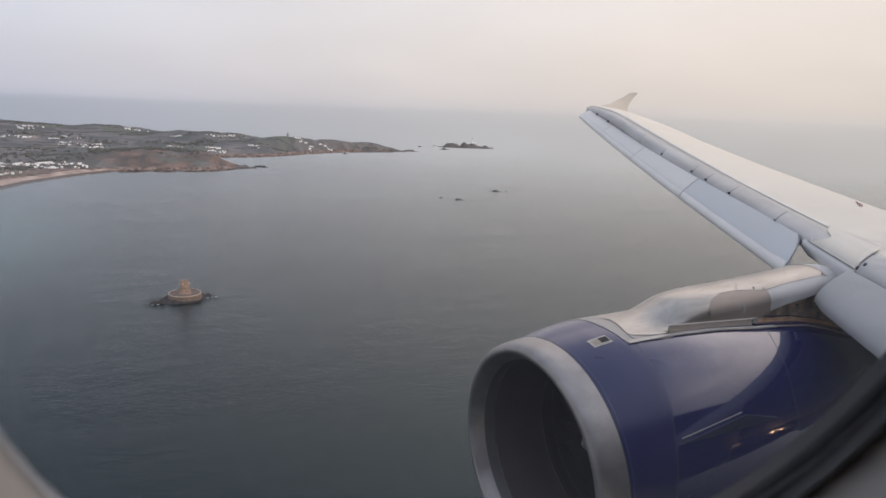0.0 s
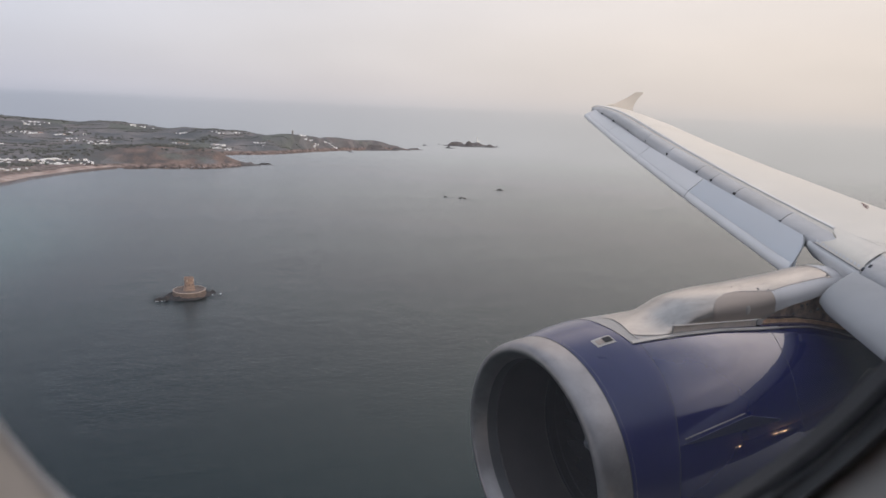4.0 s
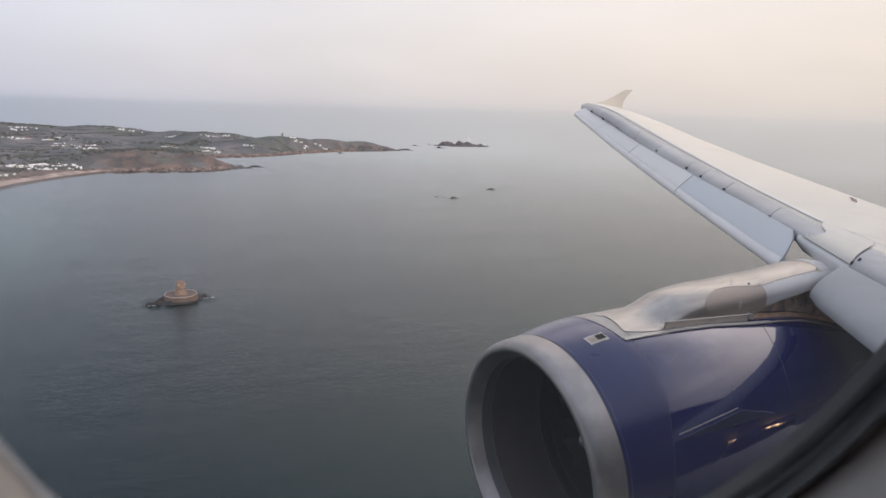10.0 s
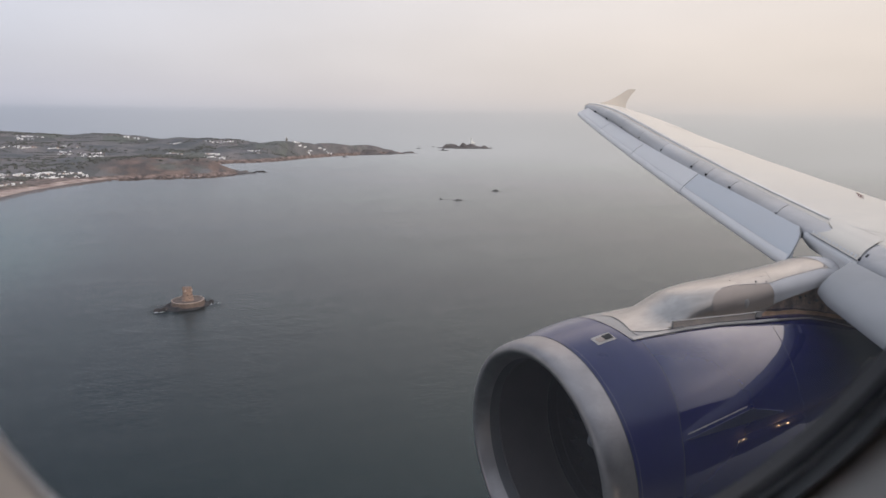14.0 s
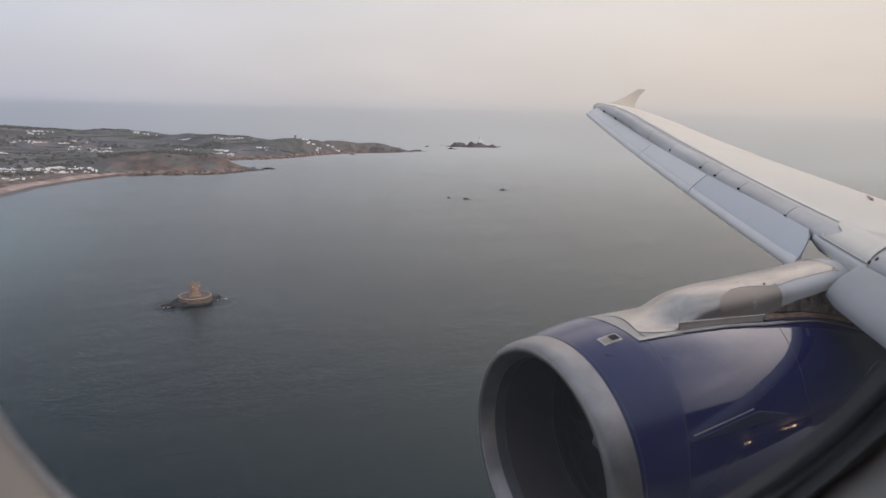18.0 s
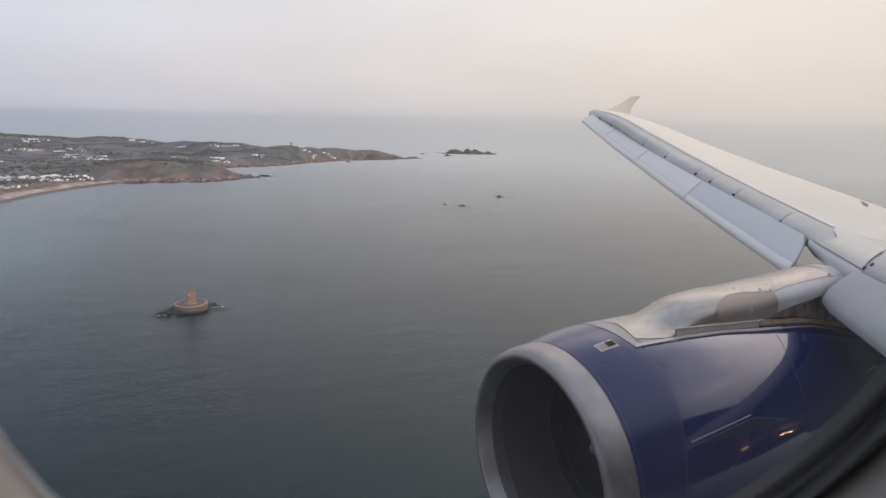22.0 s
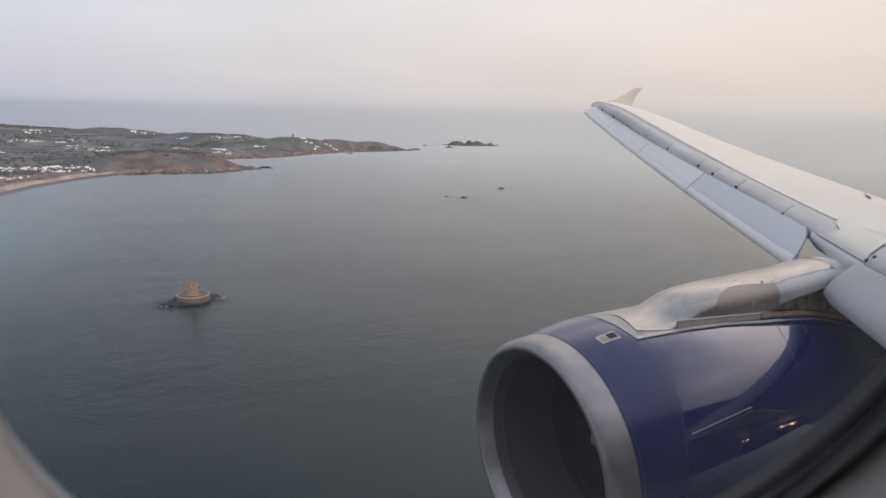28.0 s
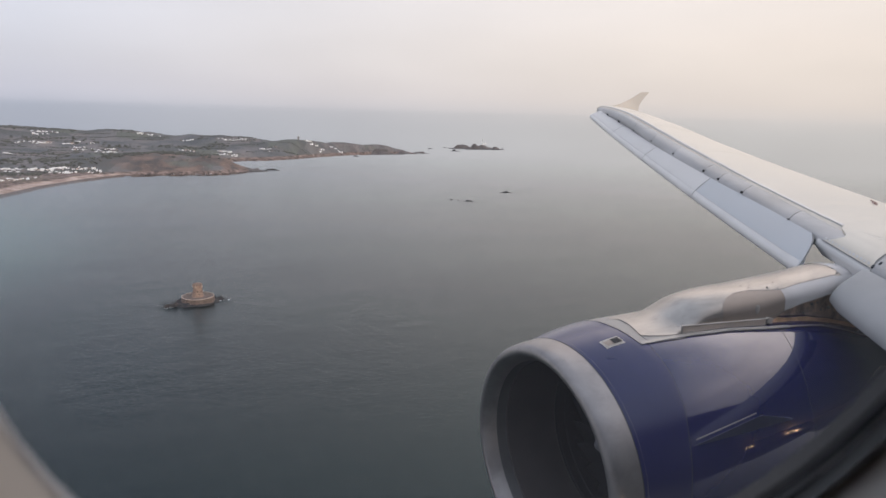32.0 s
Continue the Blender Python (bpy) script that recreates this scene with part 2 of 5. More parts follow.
def flow(x, xs, ys):
    """A smooth line through the stations."""
    k = min(max(int(np.searchsorted(xs, x)) - 1, 0), len(xs) - 2)
    h = xs[k + 1] - xs[k]
    t = min(1.0, max(0.0, (x - xs[k]) / h))

    def slope(i):
        a, b = max(i - 1, 0), min(i + 1, len(xs) - 1)
        return (ys[b] - ys[a]) / (xs[b] - xs[a])

    t2, t3 = t * t, t * t * t
    return (2 * t3 - 3 * t2 + 1) * ys[k] + (t3 - 2 * t2 + t) * h * slope(k) + (3 * t2 - 2 * t3) * ys[k + 1] + (t3 - t2) * h * slope(k + 1)


def smooth01(x):
    x = max(0.0, min(1.0, x))
    return x * x * (3 - 2 * x)


# ---- the aeroplane: places are from the eye, x aft, y outboard, z up ----
airliner = tagged(new("airliner"), "white and navy twin-engine jet airliner in flight, slats out", "airliner")
airliner.location = EYE

# engine axis
E0 = Vector((2.816, 4.018, -2.688))
EA = Vector((math.cos(radians(-1.70)) * math.cos(radians(1.35)), math.sin(radians(1.35)), -math.sin(radians(-1.70)))).normalized()
ES = Vector((0, 0, 1)).cross(EA).normalized()     # outboard
EU = EA.cross(ES).normalized()                    # up


def around(d, r, deg):
    """A point on the engine's round: d aft of the lip, deg from the top, positive outboard."""
    a = radians(deg)
    return E0 + EA * d + (ES * math.sin(a) + EU * math.cos(a)) * r


def turned(profile, n=96, deg0=0, deg1=360):
    full = deg1 - deg0 >= 360
    bm = bmesh.new()
    cols = [deg0 + (deg1 - deg0) * i / n for i in range(n if full else n + 1)]
    grid_faces(bm, [[around(d, r, a) for a in cols] for d, r in profile], close_u=full)
    return bm


COWL = [(0.23, 0.949), (0.34, 0.974), (0.5, 1.004), (0.68, 1.024), (0.9, 1.027), (1.2, 1.026), (1.6, 1.012), (2.1, 0.970), (2.45, 0.940), (2.75, 0.906), (3.1, 0.836), (3.3, 0.785), (3.6, 0.72), (4.1, 0.65), (4.5, 0.59)]


def cowl_r(d):
    return lerp(d, [a for a, b in COWL], [b for a, b in COWL])


nacelle = part("engine_nacelle", turned([(0.232, 0.935)] + COWL + [(4.5, 0.57), (3.6, 0.68)], 128), M_NAVY, airliner, "glossy navy blue engine cowl")
THROAT = [(0.205, 0.772), (0.16, 0.780), (0.12, 0.790)]
LIP = [(0.12, 0.790), (0.09, 0.801), (0.065, 0.812), (0.045, 0.823), (0.0205, 0.839), (0.006, 0.853), (0.0, 0.867), (0.004, 0.890), (0.018, 0.912), (0.045, 0.930), (0.09, 0.940), (0.15, 0.946), (0.229, 0.951), (0.229, 0.935)]
part("inlet_lip", turned(LIP, 128), M_LIP, nacelle, "dull bare metal inlet lip")
part("inlet_throat", turned(THROAT, 128), M_THROAT, nacelle, "dull grey inlet throat")
part("lip_joint", turned([(0.226, 0.949), (0.228, 0.9525), (0.235, 0.9525), (0.237, 0.949)], 128), M_SEAM, nacelle)
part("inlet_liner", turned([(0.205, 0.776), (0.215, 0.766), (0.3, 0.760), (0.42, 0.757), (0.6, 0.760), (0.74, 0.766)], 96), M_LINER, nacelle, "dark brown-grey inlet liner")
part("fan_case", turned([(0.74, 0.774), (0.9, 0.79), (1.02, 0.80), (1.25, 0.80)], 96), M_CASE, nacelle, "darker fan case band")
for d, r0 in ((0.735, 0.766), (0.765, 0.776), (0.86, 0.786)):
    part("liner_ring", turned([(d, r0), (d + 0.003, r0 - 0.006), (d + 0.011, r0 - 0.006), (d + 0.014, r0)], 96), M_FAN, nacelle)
# black disc closes the duct in place of the darkness behind the fan
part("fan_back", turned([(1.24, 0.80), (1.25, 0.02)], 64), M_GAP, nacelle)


def fan_blade():
    bm = bmesh.new()
    rows = []
    for i in range(7):
        r = 0.24 + (0.785 - 0.24) * i / 6
        tw = radians(25 + 38 * i / 6)
        ch = 0.11 + 0.06 * i / 6
        row = []
        for s, h in ((-1, 0), (-0.4, 0.008), (0.4, 0.008), (1, 0), (0.4, -0.004), (-0.4, -0.004)):
            a = s * ch
            row.append(EA * (1.02 + a * math.cos(tw) * 0.8) + ES * (a * math.sin(tw) + h) + EU * r)
        rows.append(row)
    return loft(rows)


blade_mesh = None
for k in range(22):
    if blade_mesh is None:
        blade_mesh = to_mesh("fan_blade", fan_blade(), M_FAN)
    b = new("fan_blade", blade_mesh)
    b.parent = nacelle
    b.matrix_local = Matrix.Translation(E0) @ Matrix.Rotation(radians(k * 360 / 22), 4, EA)
part("spinner", turned([(0.585, 0.004), (0.60, 0.03), (0.66, 0.085), (0.76, 0.16), (0.88, 0.225), (1.0, 0.25), (1.1, 0.255)], 48), M_SPIN, nacelle, "dark grey pointed spinner")


def cowl_seam(das, w=0.0045):
    """A fine joint across the cowl through stations aft and degrees from the top."""
    pts, ups = [], []
    for i in range(61):
        f = i / 60 * (len(das) - 1)
        k = min(int(f), len(das) - 2)
        d = das[k][0] + (das[k + 1][0] - das[k][0]) * (f - k)
        p = around(d, cowl_r(d), das[k][1] + (das[k + 1][1] - das[k][1]) * (f - k))
        pts.append(p)
        ups.append(p - (E0 + EA * d))
    return part("cowl_seam", strip(pts, w, ups, 0.0012), M_SEAM, nacelle)


INLET_END = [(0.765, -18.5), (0.745, -35), (0.70, -50), (0.645, -62), (0.60, -80), (0.58, -110), (0.58, -165)]
cowl_seam(INLET_END)
# inlet cowl: the forward barrel, in a duller coat of the same blue
bm = bmesh.new()
rows = []
for i in range(145):
    a = -180 + 2.5 * i
    d1 = lerp(abs(a), [-q for d, q in INLET_END], [d for d, q in INLET_END])
    rows.append([around(0.238 + (d1 - 0.238) * j / 12, cowl_r(0.238 + (d1 - 0.238) * j / 12) + 0.0012, a) for j in range(13)])
grid_faces(bm, rows)
part("inlet_cowl", bm, M_INLET, nacelle, "satin navy blue inlet cowl")
cowl_seam([(2.23, -21), (2.13, -36), (2.0, -60), (1.95, -110), (1.95, -165)])
# thin rivet line behind the lip
bm = bmesh.new()
for k in range(150):
    p = around(0.262, cowl_r(0.262) + 0.0005, -150 + k)
    bmesh.ops.create_icosphere(bm, subdivisions=1, radius=0.0028, matrix=Matrix.Translation(p))
tagged(part("rivet_row", bm, M_LIP, nacelle), kind="stuff")


def cowl_patch(d0, d1, a0, a1, lift, nd=6, na=8):
    bm = bmesh.new()
    rows = [[around(d0 + (d1 - d0) * i / nd, cowl_r(d0 + (d1 - d0) * i / nd) + lift, a0 + (a1 - a0) * j / na) for j in range(na + 1)] for i in range(nd + 1)]
    grid_faces(bm, rows)
    return bm


# small square air scoop on the inlet cowl
SC = (0.432, 0.605, -14.8, -9.0)
scoop = part("air_scoop", cowl_patch(SC[0], SC[1], SC[2], SC[3], 0.004), M_RAIL, nacelle, "small grey flush air scoop")
part("scoop_ramp", cowl_patch(SC[0] + 0.02, SC[1] - 0.02, SC[2] + 1.2, SC[3] - 1.2, 0.006), M_PANEL, scoop)
# near-black patch paints the mouth's shade; the cowl is not cut
part("scoop_mouth", cowl_patch(SC[0] + 0.085, SC[1] - 0.012, SC[2] + 1.3, SC[3] - 1.0, 0.008), M_GAP, scoop)
# fin-like strake low on the inboard cowl
bm = bmesh.new()
tip0, apex, aft = around(0.66, cowl_r(0.66), -65), Vector((4.108, 3.084, -2.105)), around(1.74, cowl_r(1.74), -66.5)
rows = []
for i in range(13):
    f = i / 12
    base = around(0.66 + 1.08 * f, cowl_r(0.66 + 1.08 * f) - 0.004, -65 - 1.5 * f)
    edge = tip0.lerp(apex, f / 0.62) if f < 0.62 else apex.lerp(aft, (f - 0.62) / 0.38 * 0.35)
    t = (edge - base).cross(EA).normalized() * 0.006 if i else Vector((0, 0, 0.004))
    rows.append([base - t, base + t, edge + t * 0.4 + Vector((0, -0.001, 0)), edge - t * 0.4])
vs = grid_faces(bm, rows, close_u=True)
bm.faces.new(vs[0]); bm.faces.new(vs[-1])
strake = part("strake", bm, M_STRAKE, nacelle, "thin blue-grey strake")
# pale strip laid on the cowl as the reflection of the strake's edge
pts = [around(0.70 + 0.64 * i / 10, cowl_r(0.70 + 0.64 * i / 10) + 0.001, -62.9 + 3.1 * i / 10) for i in range(11)]
part("strake_flange", strip(pts, 0.008, [p - E0 - EA * (p - E0).dot(EA) for p in pts], 0.004), M_RAIL, strake)

# ---- pylon ----
PX = [3.585, 3.61, 3.65, 3.72, 3.80, 3.89, 4.03, 4.19, 4.51, 4.85, 5.20, 5.57, 5.89, 6.06, 6.23, 6.40, 6.6, 7.3]
PT = [-1.684, -1.679, -1.666, -1.646, -1.622, -1.589, -1.528, -1.460, -1.418, -1.405, -1.382, -1.355, -1.322, -1.326, -1.352, -1.400, -1.47, -1.60]
PH = [0.18, 0.245, 0.280, 0.290, 0.290, 0.286, 0.275, 0.262, 0.262, 0.262, 0.262, 0.262, 0.262, 0.262, 0.258, 0.25, 0.24, 0.20]
PS = [-1.753, -1.748, -1.738, -1.733, -1.723, -1.713, -1.668, -1.613, -1.583, -1.565, -1.530, -1.498, -1.462, -1.464, -1.488, -1.53, -1.59, -1.70]
PB = [-1.82, -1.82, -1.82, -1.82, -1.82, -1.82, -1.82, -1.82, -1.80, -1.74, -1.602, -1.541, -1.50, -1.50, -1.52, -1.55, -1.60, -1.72]
PY = 4.022


def crown(x):
    """Roundness of the fairing's section: flared at the front, fuller behind."""
    return 1.0 + smooth01((x - 3.62) / 0.95)


def pylon_y(x, z):
    """Half width of the pylon at a height."""
    t, h, s = flow(x, PX, PT), flow(x, PX, PH), flow(x, PX, PS)
    if z <= s:
        return h
    return h * math.sqrt(max(0.0, 1 - min(1.0, (z - s) / (t - s)) ** crown(x)))


rows = []
for i in range(160):
    x = PX[0] + (PX[-1] - PX[0]) * i / 159
    t, h, s, b = flow(x, PX, PT), flow(x, PX, PH), flow(x, PX, PS), min(flow(x, PX, PB), flow(x, PX, PS) - 0.02)
    row = [(x, PY - h, b)]
    for k in range(33):
        a = math.pi * k / 32
        row.append((x, PY - h * math.cos(a), s + (t - s) * math.sin(a) ** (2 / crown(x))))
    row.append((x, PY + h, b))
    rows.append(row)
pylon = part("engine_pylon", loft(rows), M_PYLON, airliner, "silver grey engine pylon fairing", True, 80)


# flush saddle between cowl and pylon
bm = bmesh.new()
rows = []
for i in range(21):
    a = -18.4 + 36.8 * i / 20
    d0 = 0.682 + 0.022 * abs(a / 18.4) ** 2
    d1 = 0.98 if abs(a) < 17 else 0.80
    rows.append([around(d0 + (d1 - d0) * j / 6, cowl_r(d0 + (d1 - d0) * j / 6) + 0.004, a) for j in range(7)])
grid_faces(bm, rows)
part("pylon_saddle", bm, M_SADDLE, pylon, "pale grey saddle on the cowl")


def cowl_line(name, das, w, mat, lift=0.004, th=0.002):
    """A strip laid on the cowl through stations aft and degrees from the top."""
    pts, ups = [], []
    for (d0, a0), (d1, a1) in zip(das, das[1:]):
        for k in range(6):
            d, a = d0 + (d1 - d0) * k / 5, a0 + (a1 - a0) * k / 5
            if k == 0 and pts:
                continue
            pts.append(around(d, cowl_r(d) + lift, a))
            ups.append(pts[-1] - (E0 + EA * d))
    return part(name, strip(pts, w, ups, th), mat, pylon)


cowl_line("saddle_joint", [(0.845, 4), (0.832, 0), (0.818, -4.1), (0.785, -10.9), (0.778, -14.5), (0.795, -18.4)], 0.004, M_JOINT, 0.0075)
cowl_line("saddle_edge", [(0.684, 6), (0.682, 0), (0.690, -8), (0.698, -14), (0.704, -18.4), (0.790, -18.6)], 0.007, M_RAIL)
cowl_line("fairing_base_joint", [(0.785, -13.0), (0.85, -14.6), (0.95, -16.1), (1.13, -18.2)], 0.003, M_JOINT, 0.0075)
bm = bmesh.new()
grid_faces(bm, [[around(d, cowl_r(d) + 0.0045, a0 + (a1 - a0) * j / 4) for j in range(5)] for d, a0, a1 in [(0.790 + 0.34 * i / 10, -18.6 - 1.6 * i / 10, -13.4 - 4.6 * (i / 10) ** 0.8) for i in range(11)]])
part("saddle_side", bm, M_SADDLE, pylon)


def on_pylon(x, z, lift=0.003, side=-1):
    return Vector((x, PY + side * (pylon_y(x, z) + lift), z))


# flared foot where the fairing runs out onto the cowl
def foot_z(x, y):
    d = (x - E0.x) / EA.x
    c = E0 + EA * d
    r = cowl_r(d)
    low = c.z + math.sqrt(r * r - (y - c.y) ** 2) + 0.006
    t, h, s_ = flow(x, PX, PT), flow(x, PX, PH), flow(x, PX, PS)
    q = abs(y - PY) / h
    high = s_ + (t - s_) * (1 - q * q) ** (1 / crown(x)) if q < 1 else low - 1
    k = 0.001 + 0.07 * (1 - smooth01((x - 3.88) / 0.16))
    m = max(k - abs(high - low), 0) / k
    return max(high, low) + m * m * k / 4 + 0.001


bm = bmesh.new()
rows = []
for i in range(49):
    y = 3.738 + (4.30 - 3.738) * i / 48
    x0 = lerp(y, [3.724, 3.755, 3.779, 3.805, 3.842, 3.963, 4.037, 4.109, 4.20, 4.235, 4.29, 4.32], [3.924, 3.743, 3.642, 3.580, 3.579, 3.605, 3.617, 3.628, 3.60, 3.60, 3.743, 3.90])
    rows.append([(x0 + (4.05 - x0) * j / 30, y, foot_z(x0 + (4.05 - x0) * j / 30, y)) for j in range(31)])
grid_faces(bm, rows)
part("fairing_foot", bm, M_PYLON, pylon)


# dark access panel on the side, rounded at its upper front corner
bm = bmesh.new()
rows = []
for i in range(41):
    x = 4.393 + 0.735 * (i / 40) ** 1.5
    top = lerp(x, [4.393, 4.40, 4.415, 4.435, 4.46, 4.50, 4.565, 4.645, 4.77, 5.13], [-1.570, -1.540, -1.515, -1.496, -1.479, -1.461, -1.446, -1.438, -1.434, -1.441])
    bot = lerp(x, [4.393, 4.62, 4.87, 5.13], [-1.640, -1.640, -1.648, -1.612])
    rows.append([on_pylon(x, bot + (top - bot) * j / 20, 0.005) for j in range(21)])
grid_faces(bm, rows)
access = part("access_panel", bm, M_PANEL, pylon, "dull brown-grey access panel")
bm = bmesh.new()
bmesh.ops.create_uvsphere(bm, u_segments=12, v_segments=8, radius=1, matrix=Matrix.Translation(on_pylon(4.79, -1.565)) @ Matrix.Diagonal((0.03, 0.006, 0.04, 1)))
part("drain_blister", bm, M_RAIL, access)
# pale aft flank panel
bm = bmesh.new()
rows = []
for i in range(31):
    x = 5.13 + 1.15 * i / 30
    top = lerp(x, [5.13, 5.36, 5.584, 5.825, 6.28], [-1.440, -1.413, -1.395, -1.371, -1.40])
    bot = max(lerp(x, [5.10, 5.32, 5.578, 6.28], [-1.617, -1.579, -1.538, -1.54]), flow(x, PX, PB))
    rows.append([on_pylon(x, bot + (top - bot) * j / 14, 0.004) for j in range(15)])
grid_faces(bm, rows)
part("aft_flank_panel", bm, M_FLANK, pylon, "pale blue-grey flank panel")
bm = bmesh.new()
rows = []
for i in range(21):
    x = 5.93 + 0.55 * i / 20
    t, h, s = flow(x, PX, PT), flow(x, PX, PH), flow(x, PX, PS)
    rows.append([(x, PY - (h + 0.003) * math.cos(a), s + (t + 0.003 - s) * math.sin(a)) for a in [math.pi * k / 20 for k in range(21)]])
grid_faces(bm, rows)
part("aft_crown_panel", bm, M_FLANK, pylon, "pale grey painted aft crown")
# joints across the fairing, leaning forward as they come down its inboard side
for xt, xb, zb in ((4.07, 4.01, -1.60), (4.938, 4.828, -1.436), (5.293, 5.146, -1.436), (5.591, 5.356, -1.411), (5.797, 5.547, -1.394), (6.10, 5.845, -1.372)):
    pts, ups = [], []
    for k in range(15):
        f = k / 14
        x = xb + (xt - xb) * f
        t = flow(x, PX, PT)
        z = zb + (t - 0.0005 - zb) * math.sin(math.pi / 2 * f)
        p = on_pylon(x, z, 0.001)
        pts.append(p)
        ups.append(Vector((0, p.y - PY, max(0.0, z - flow(x, PX, PS)) * 2.4)))
    part("fairing_joint", strip(pts, 0.0025, ups, 0.0012), M_FJOINT, pylon)
# lengthwise joint below the fairing's crown
pts = [on_pylon(x, lerp(x, [4.6, 4.77, 5.13, 5.36, 5.584, 5.825, 6.1], [-1.441, -1.432, -1.439, -1.411, -1.393, -1.369, -1.37]), 0.001) for x in [4.6 + 1.5 * i / 30 for i in range(31)]]
part("fairing_joint", strip(pts, 0.004, (0, -1, 0.4), 0.0015), M_JOINT, pylon)
# fasteners: a row along the flank panel's edge, and a few groups on the crown and the nose
fx = random.Random(4)
bm = bmesh.new()
spots = [(5.16 + 0.078 * k, lerp(5.16 + 0.078 * k, [5.13, 5.36, 5.584, 5.825, 6.1], [-1.449, -1.421, -1.403, -1.380, -1.38]), 0.0065) for k in range(11)]
spots += [(4.80, -1.412, 0.007), (4.84, -1.421, 0.006), (5.02, -1.425, 0.013), (5.12, -1.430, 0.010), (5.14, -1.400, 0.007), (5.90, -1.36, 0.012), (6.02, -1.37, 0.008)]
spots += [(3.98 + 0.02 * fx.random(), -1.575 - 0.020 * k, 0.004) for k in range(4)] + [(3.80 + 0.05 * k, -1.635 + 0.024 * (k % 3), 0.0055) for k in range(5)]
for x, z, r in spots:
    z = min(z, flow(x, PX, PT) - 0.004)
    q = on_pylon(x, z, -0.3 * r)
    if x < 4.02:
        q.z = foot_z(x, q.y) - 0.3 * r
    bmesh.ops.create_icosphere(bm, subdivisions=1, radius=r, matrix=Matrix.Translation(q))
tagged(part("fasteners", bm, M_JOINT, pylon), kind="stuff")
# cowl hinge rail: a long upright plate with a pale top edge
rail_top = lambda x: lerp(x, [3.938, 4.375, 4.90], [-1.607, -1.627, -1.653])
rail_foot = lambda x: lerp(x, [3.938, 4.386, 4.93], [-1.679, -1.701, -1.720])
xs_ = np.linspace(3.94, 4.90, 12)
bm = bmesh.new()
vs = grid_faces(bm, [[(x, 3.745, rail_foot(x)), (x, 3.742, rail_top(x)), (x, 3.758, rail_top(x)), (x, 3.762, rail_foot(x))] for x in xs_], close_u=True)
bm.faces.new(vs[0]); bm.faces.new(vs[-1])
rail = part("hinge_rail", bm, M_RAILSIDE, pylon, "dull brown-grey hinge rail")
for top_, w_, name in ((rail_top, 0.010, "rail_edge"), (rail_foot, 0.008, "rail_foot")):
    part(name, strip([(x, 3.738, top_(x)) for x in xs_], w_, (0, -0.8, 0.6), 0.005), M_RAIL, rail)
for c_, size_, turn_ in (((3.934, 3.742, -1.643), (0.008, 0.012, 0.078), 0), ((4.93, 3.747, -1.675), (0.07, 0.03, 0.05), 12)):
    bm = bmesh.new()
    box(bm, c_, size_, Matrix.Rotation(radians(turn_), 4, "Y"), 0.003)
    part("rail_end", bm, M_RAIL, rail)


# edge strip where the cowl meets the pylon
def cowl_edge(x, lift=0.0):
    """Top edge line of the inboard cowl."""
    y = lerp(x, [3.5, 4.9, 5.6, 6.6, 7.3], [3.722, 3.70, 3.71, 3.66, 3.60])
    d = (x - E0.x) / EA.x
    c = E0 + EA * d
    r = cowl_r(d) + lift
    return Vector((x, y, c.z + math.sqrt(max(0.0, r * r - (y - c.y) ** 2))))


pts = [cowl_edge(5.14 + 1.8 * i / 30) for i in range(31)]
part("cowl_rear_edge", strip(pts, 0.020, (0, -0.26, 0.97), 0.008), M_PANEL, nacelle, "dull grey rear cowl edge")
pts = [cowl_edge(3.50 + 1.64 * i / 30) for i in range(31)]
part("cowl_edge_strip", strip(pts, 0.035, (0, -0.26, 0.97), 0.012), M_RAIL, nacelle, "pale grey cowl edge strip")
# inside of the pylon behind, dark, with a copper heat shield
# core brown raised far up to make up for missing light here
bm = bmesh.new()
box(bm, (5.75, 4.02, -1.72), (1.9, 0.30, 0.42))
part("pylon_core", bm, M_CORE, pylon)
bm = bmesh.new()
rows = []
for i in range(30):
    x = 5.0 + 1.38 * i / 29
    wob = 0.016 + 0.003 * math.sin(i * 0.9)
    z1 = lerp(x, [5.0, 5.49, 5.90, 6.16, 6.38], [-1.690, -1.729, -1.804, -1.869, -1.97]) + wob
    z0 = lerp(x, [5.0, 5.63, 6.14, 6.38], [-1.75, -1.82, -1.92, -2.03])
    rows.append([(x, 3.765, z0), (x, 3.78, z1), (x, 3.79, z1), (x, 3.79, z0)])
vs = grid_faces(bm, rows, close_u=True)
bm.faces.new(vs[0]); bm.faces.new(vs[-1])
part("heat_shield", bm, M_HEAT, pylon, "heat-stained copper-coloured shield")
bm = bmesh.new()
for k in range(9):
    x = 5.5 + 0.08 * k + 0.03 * fx.random()
    bmesh.ops.create_icosphere(bm, subdivisions=1, radius=0.008 + 0.01 * fx.random(), matrix=Matrix.Translation((x, 3.84, -1.60 - 0.10 * fx.random())))
tagged(part("clamps", bm, M_RAIL, pylon), kind="stuff")

# ---- wing ----
SEC = [(0, 0), (0.004, 0.011), (0.012, 0.020), (0.03, 0.032), (0.06, 0.044), (0.1, 0.053), (0.2, 0.064), (0.35, 0.068), (0.5, 0.062), (0.65, 0.048), (0.8, 0.028), (1, 0.002)]
LOW = [(1, -0.002), (0.8, -0.018), (0.6, -0.035), (0.4, -0.045), (0.2, -0.04), (0.1, -0.032), (0.04, -0.022), (0.012, -0.013)]


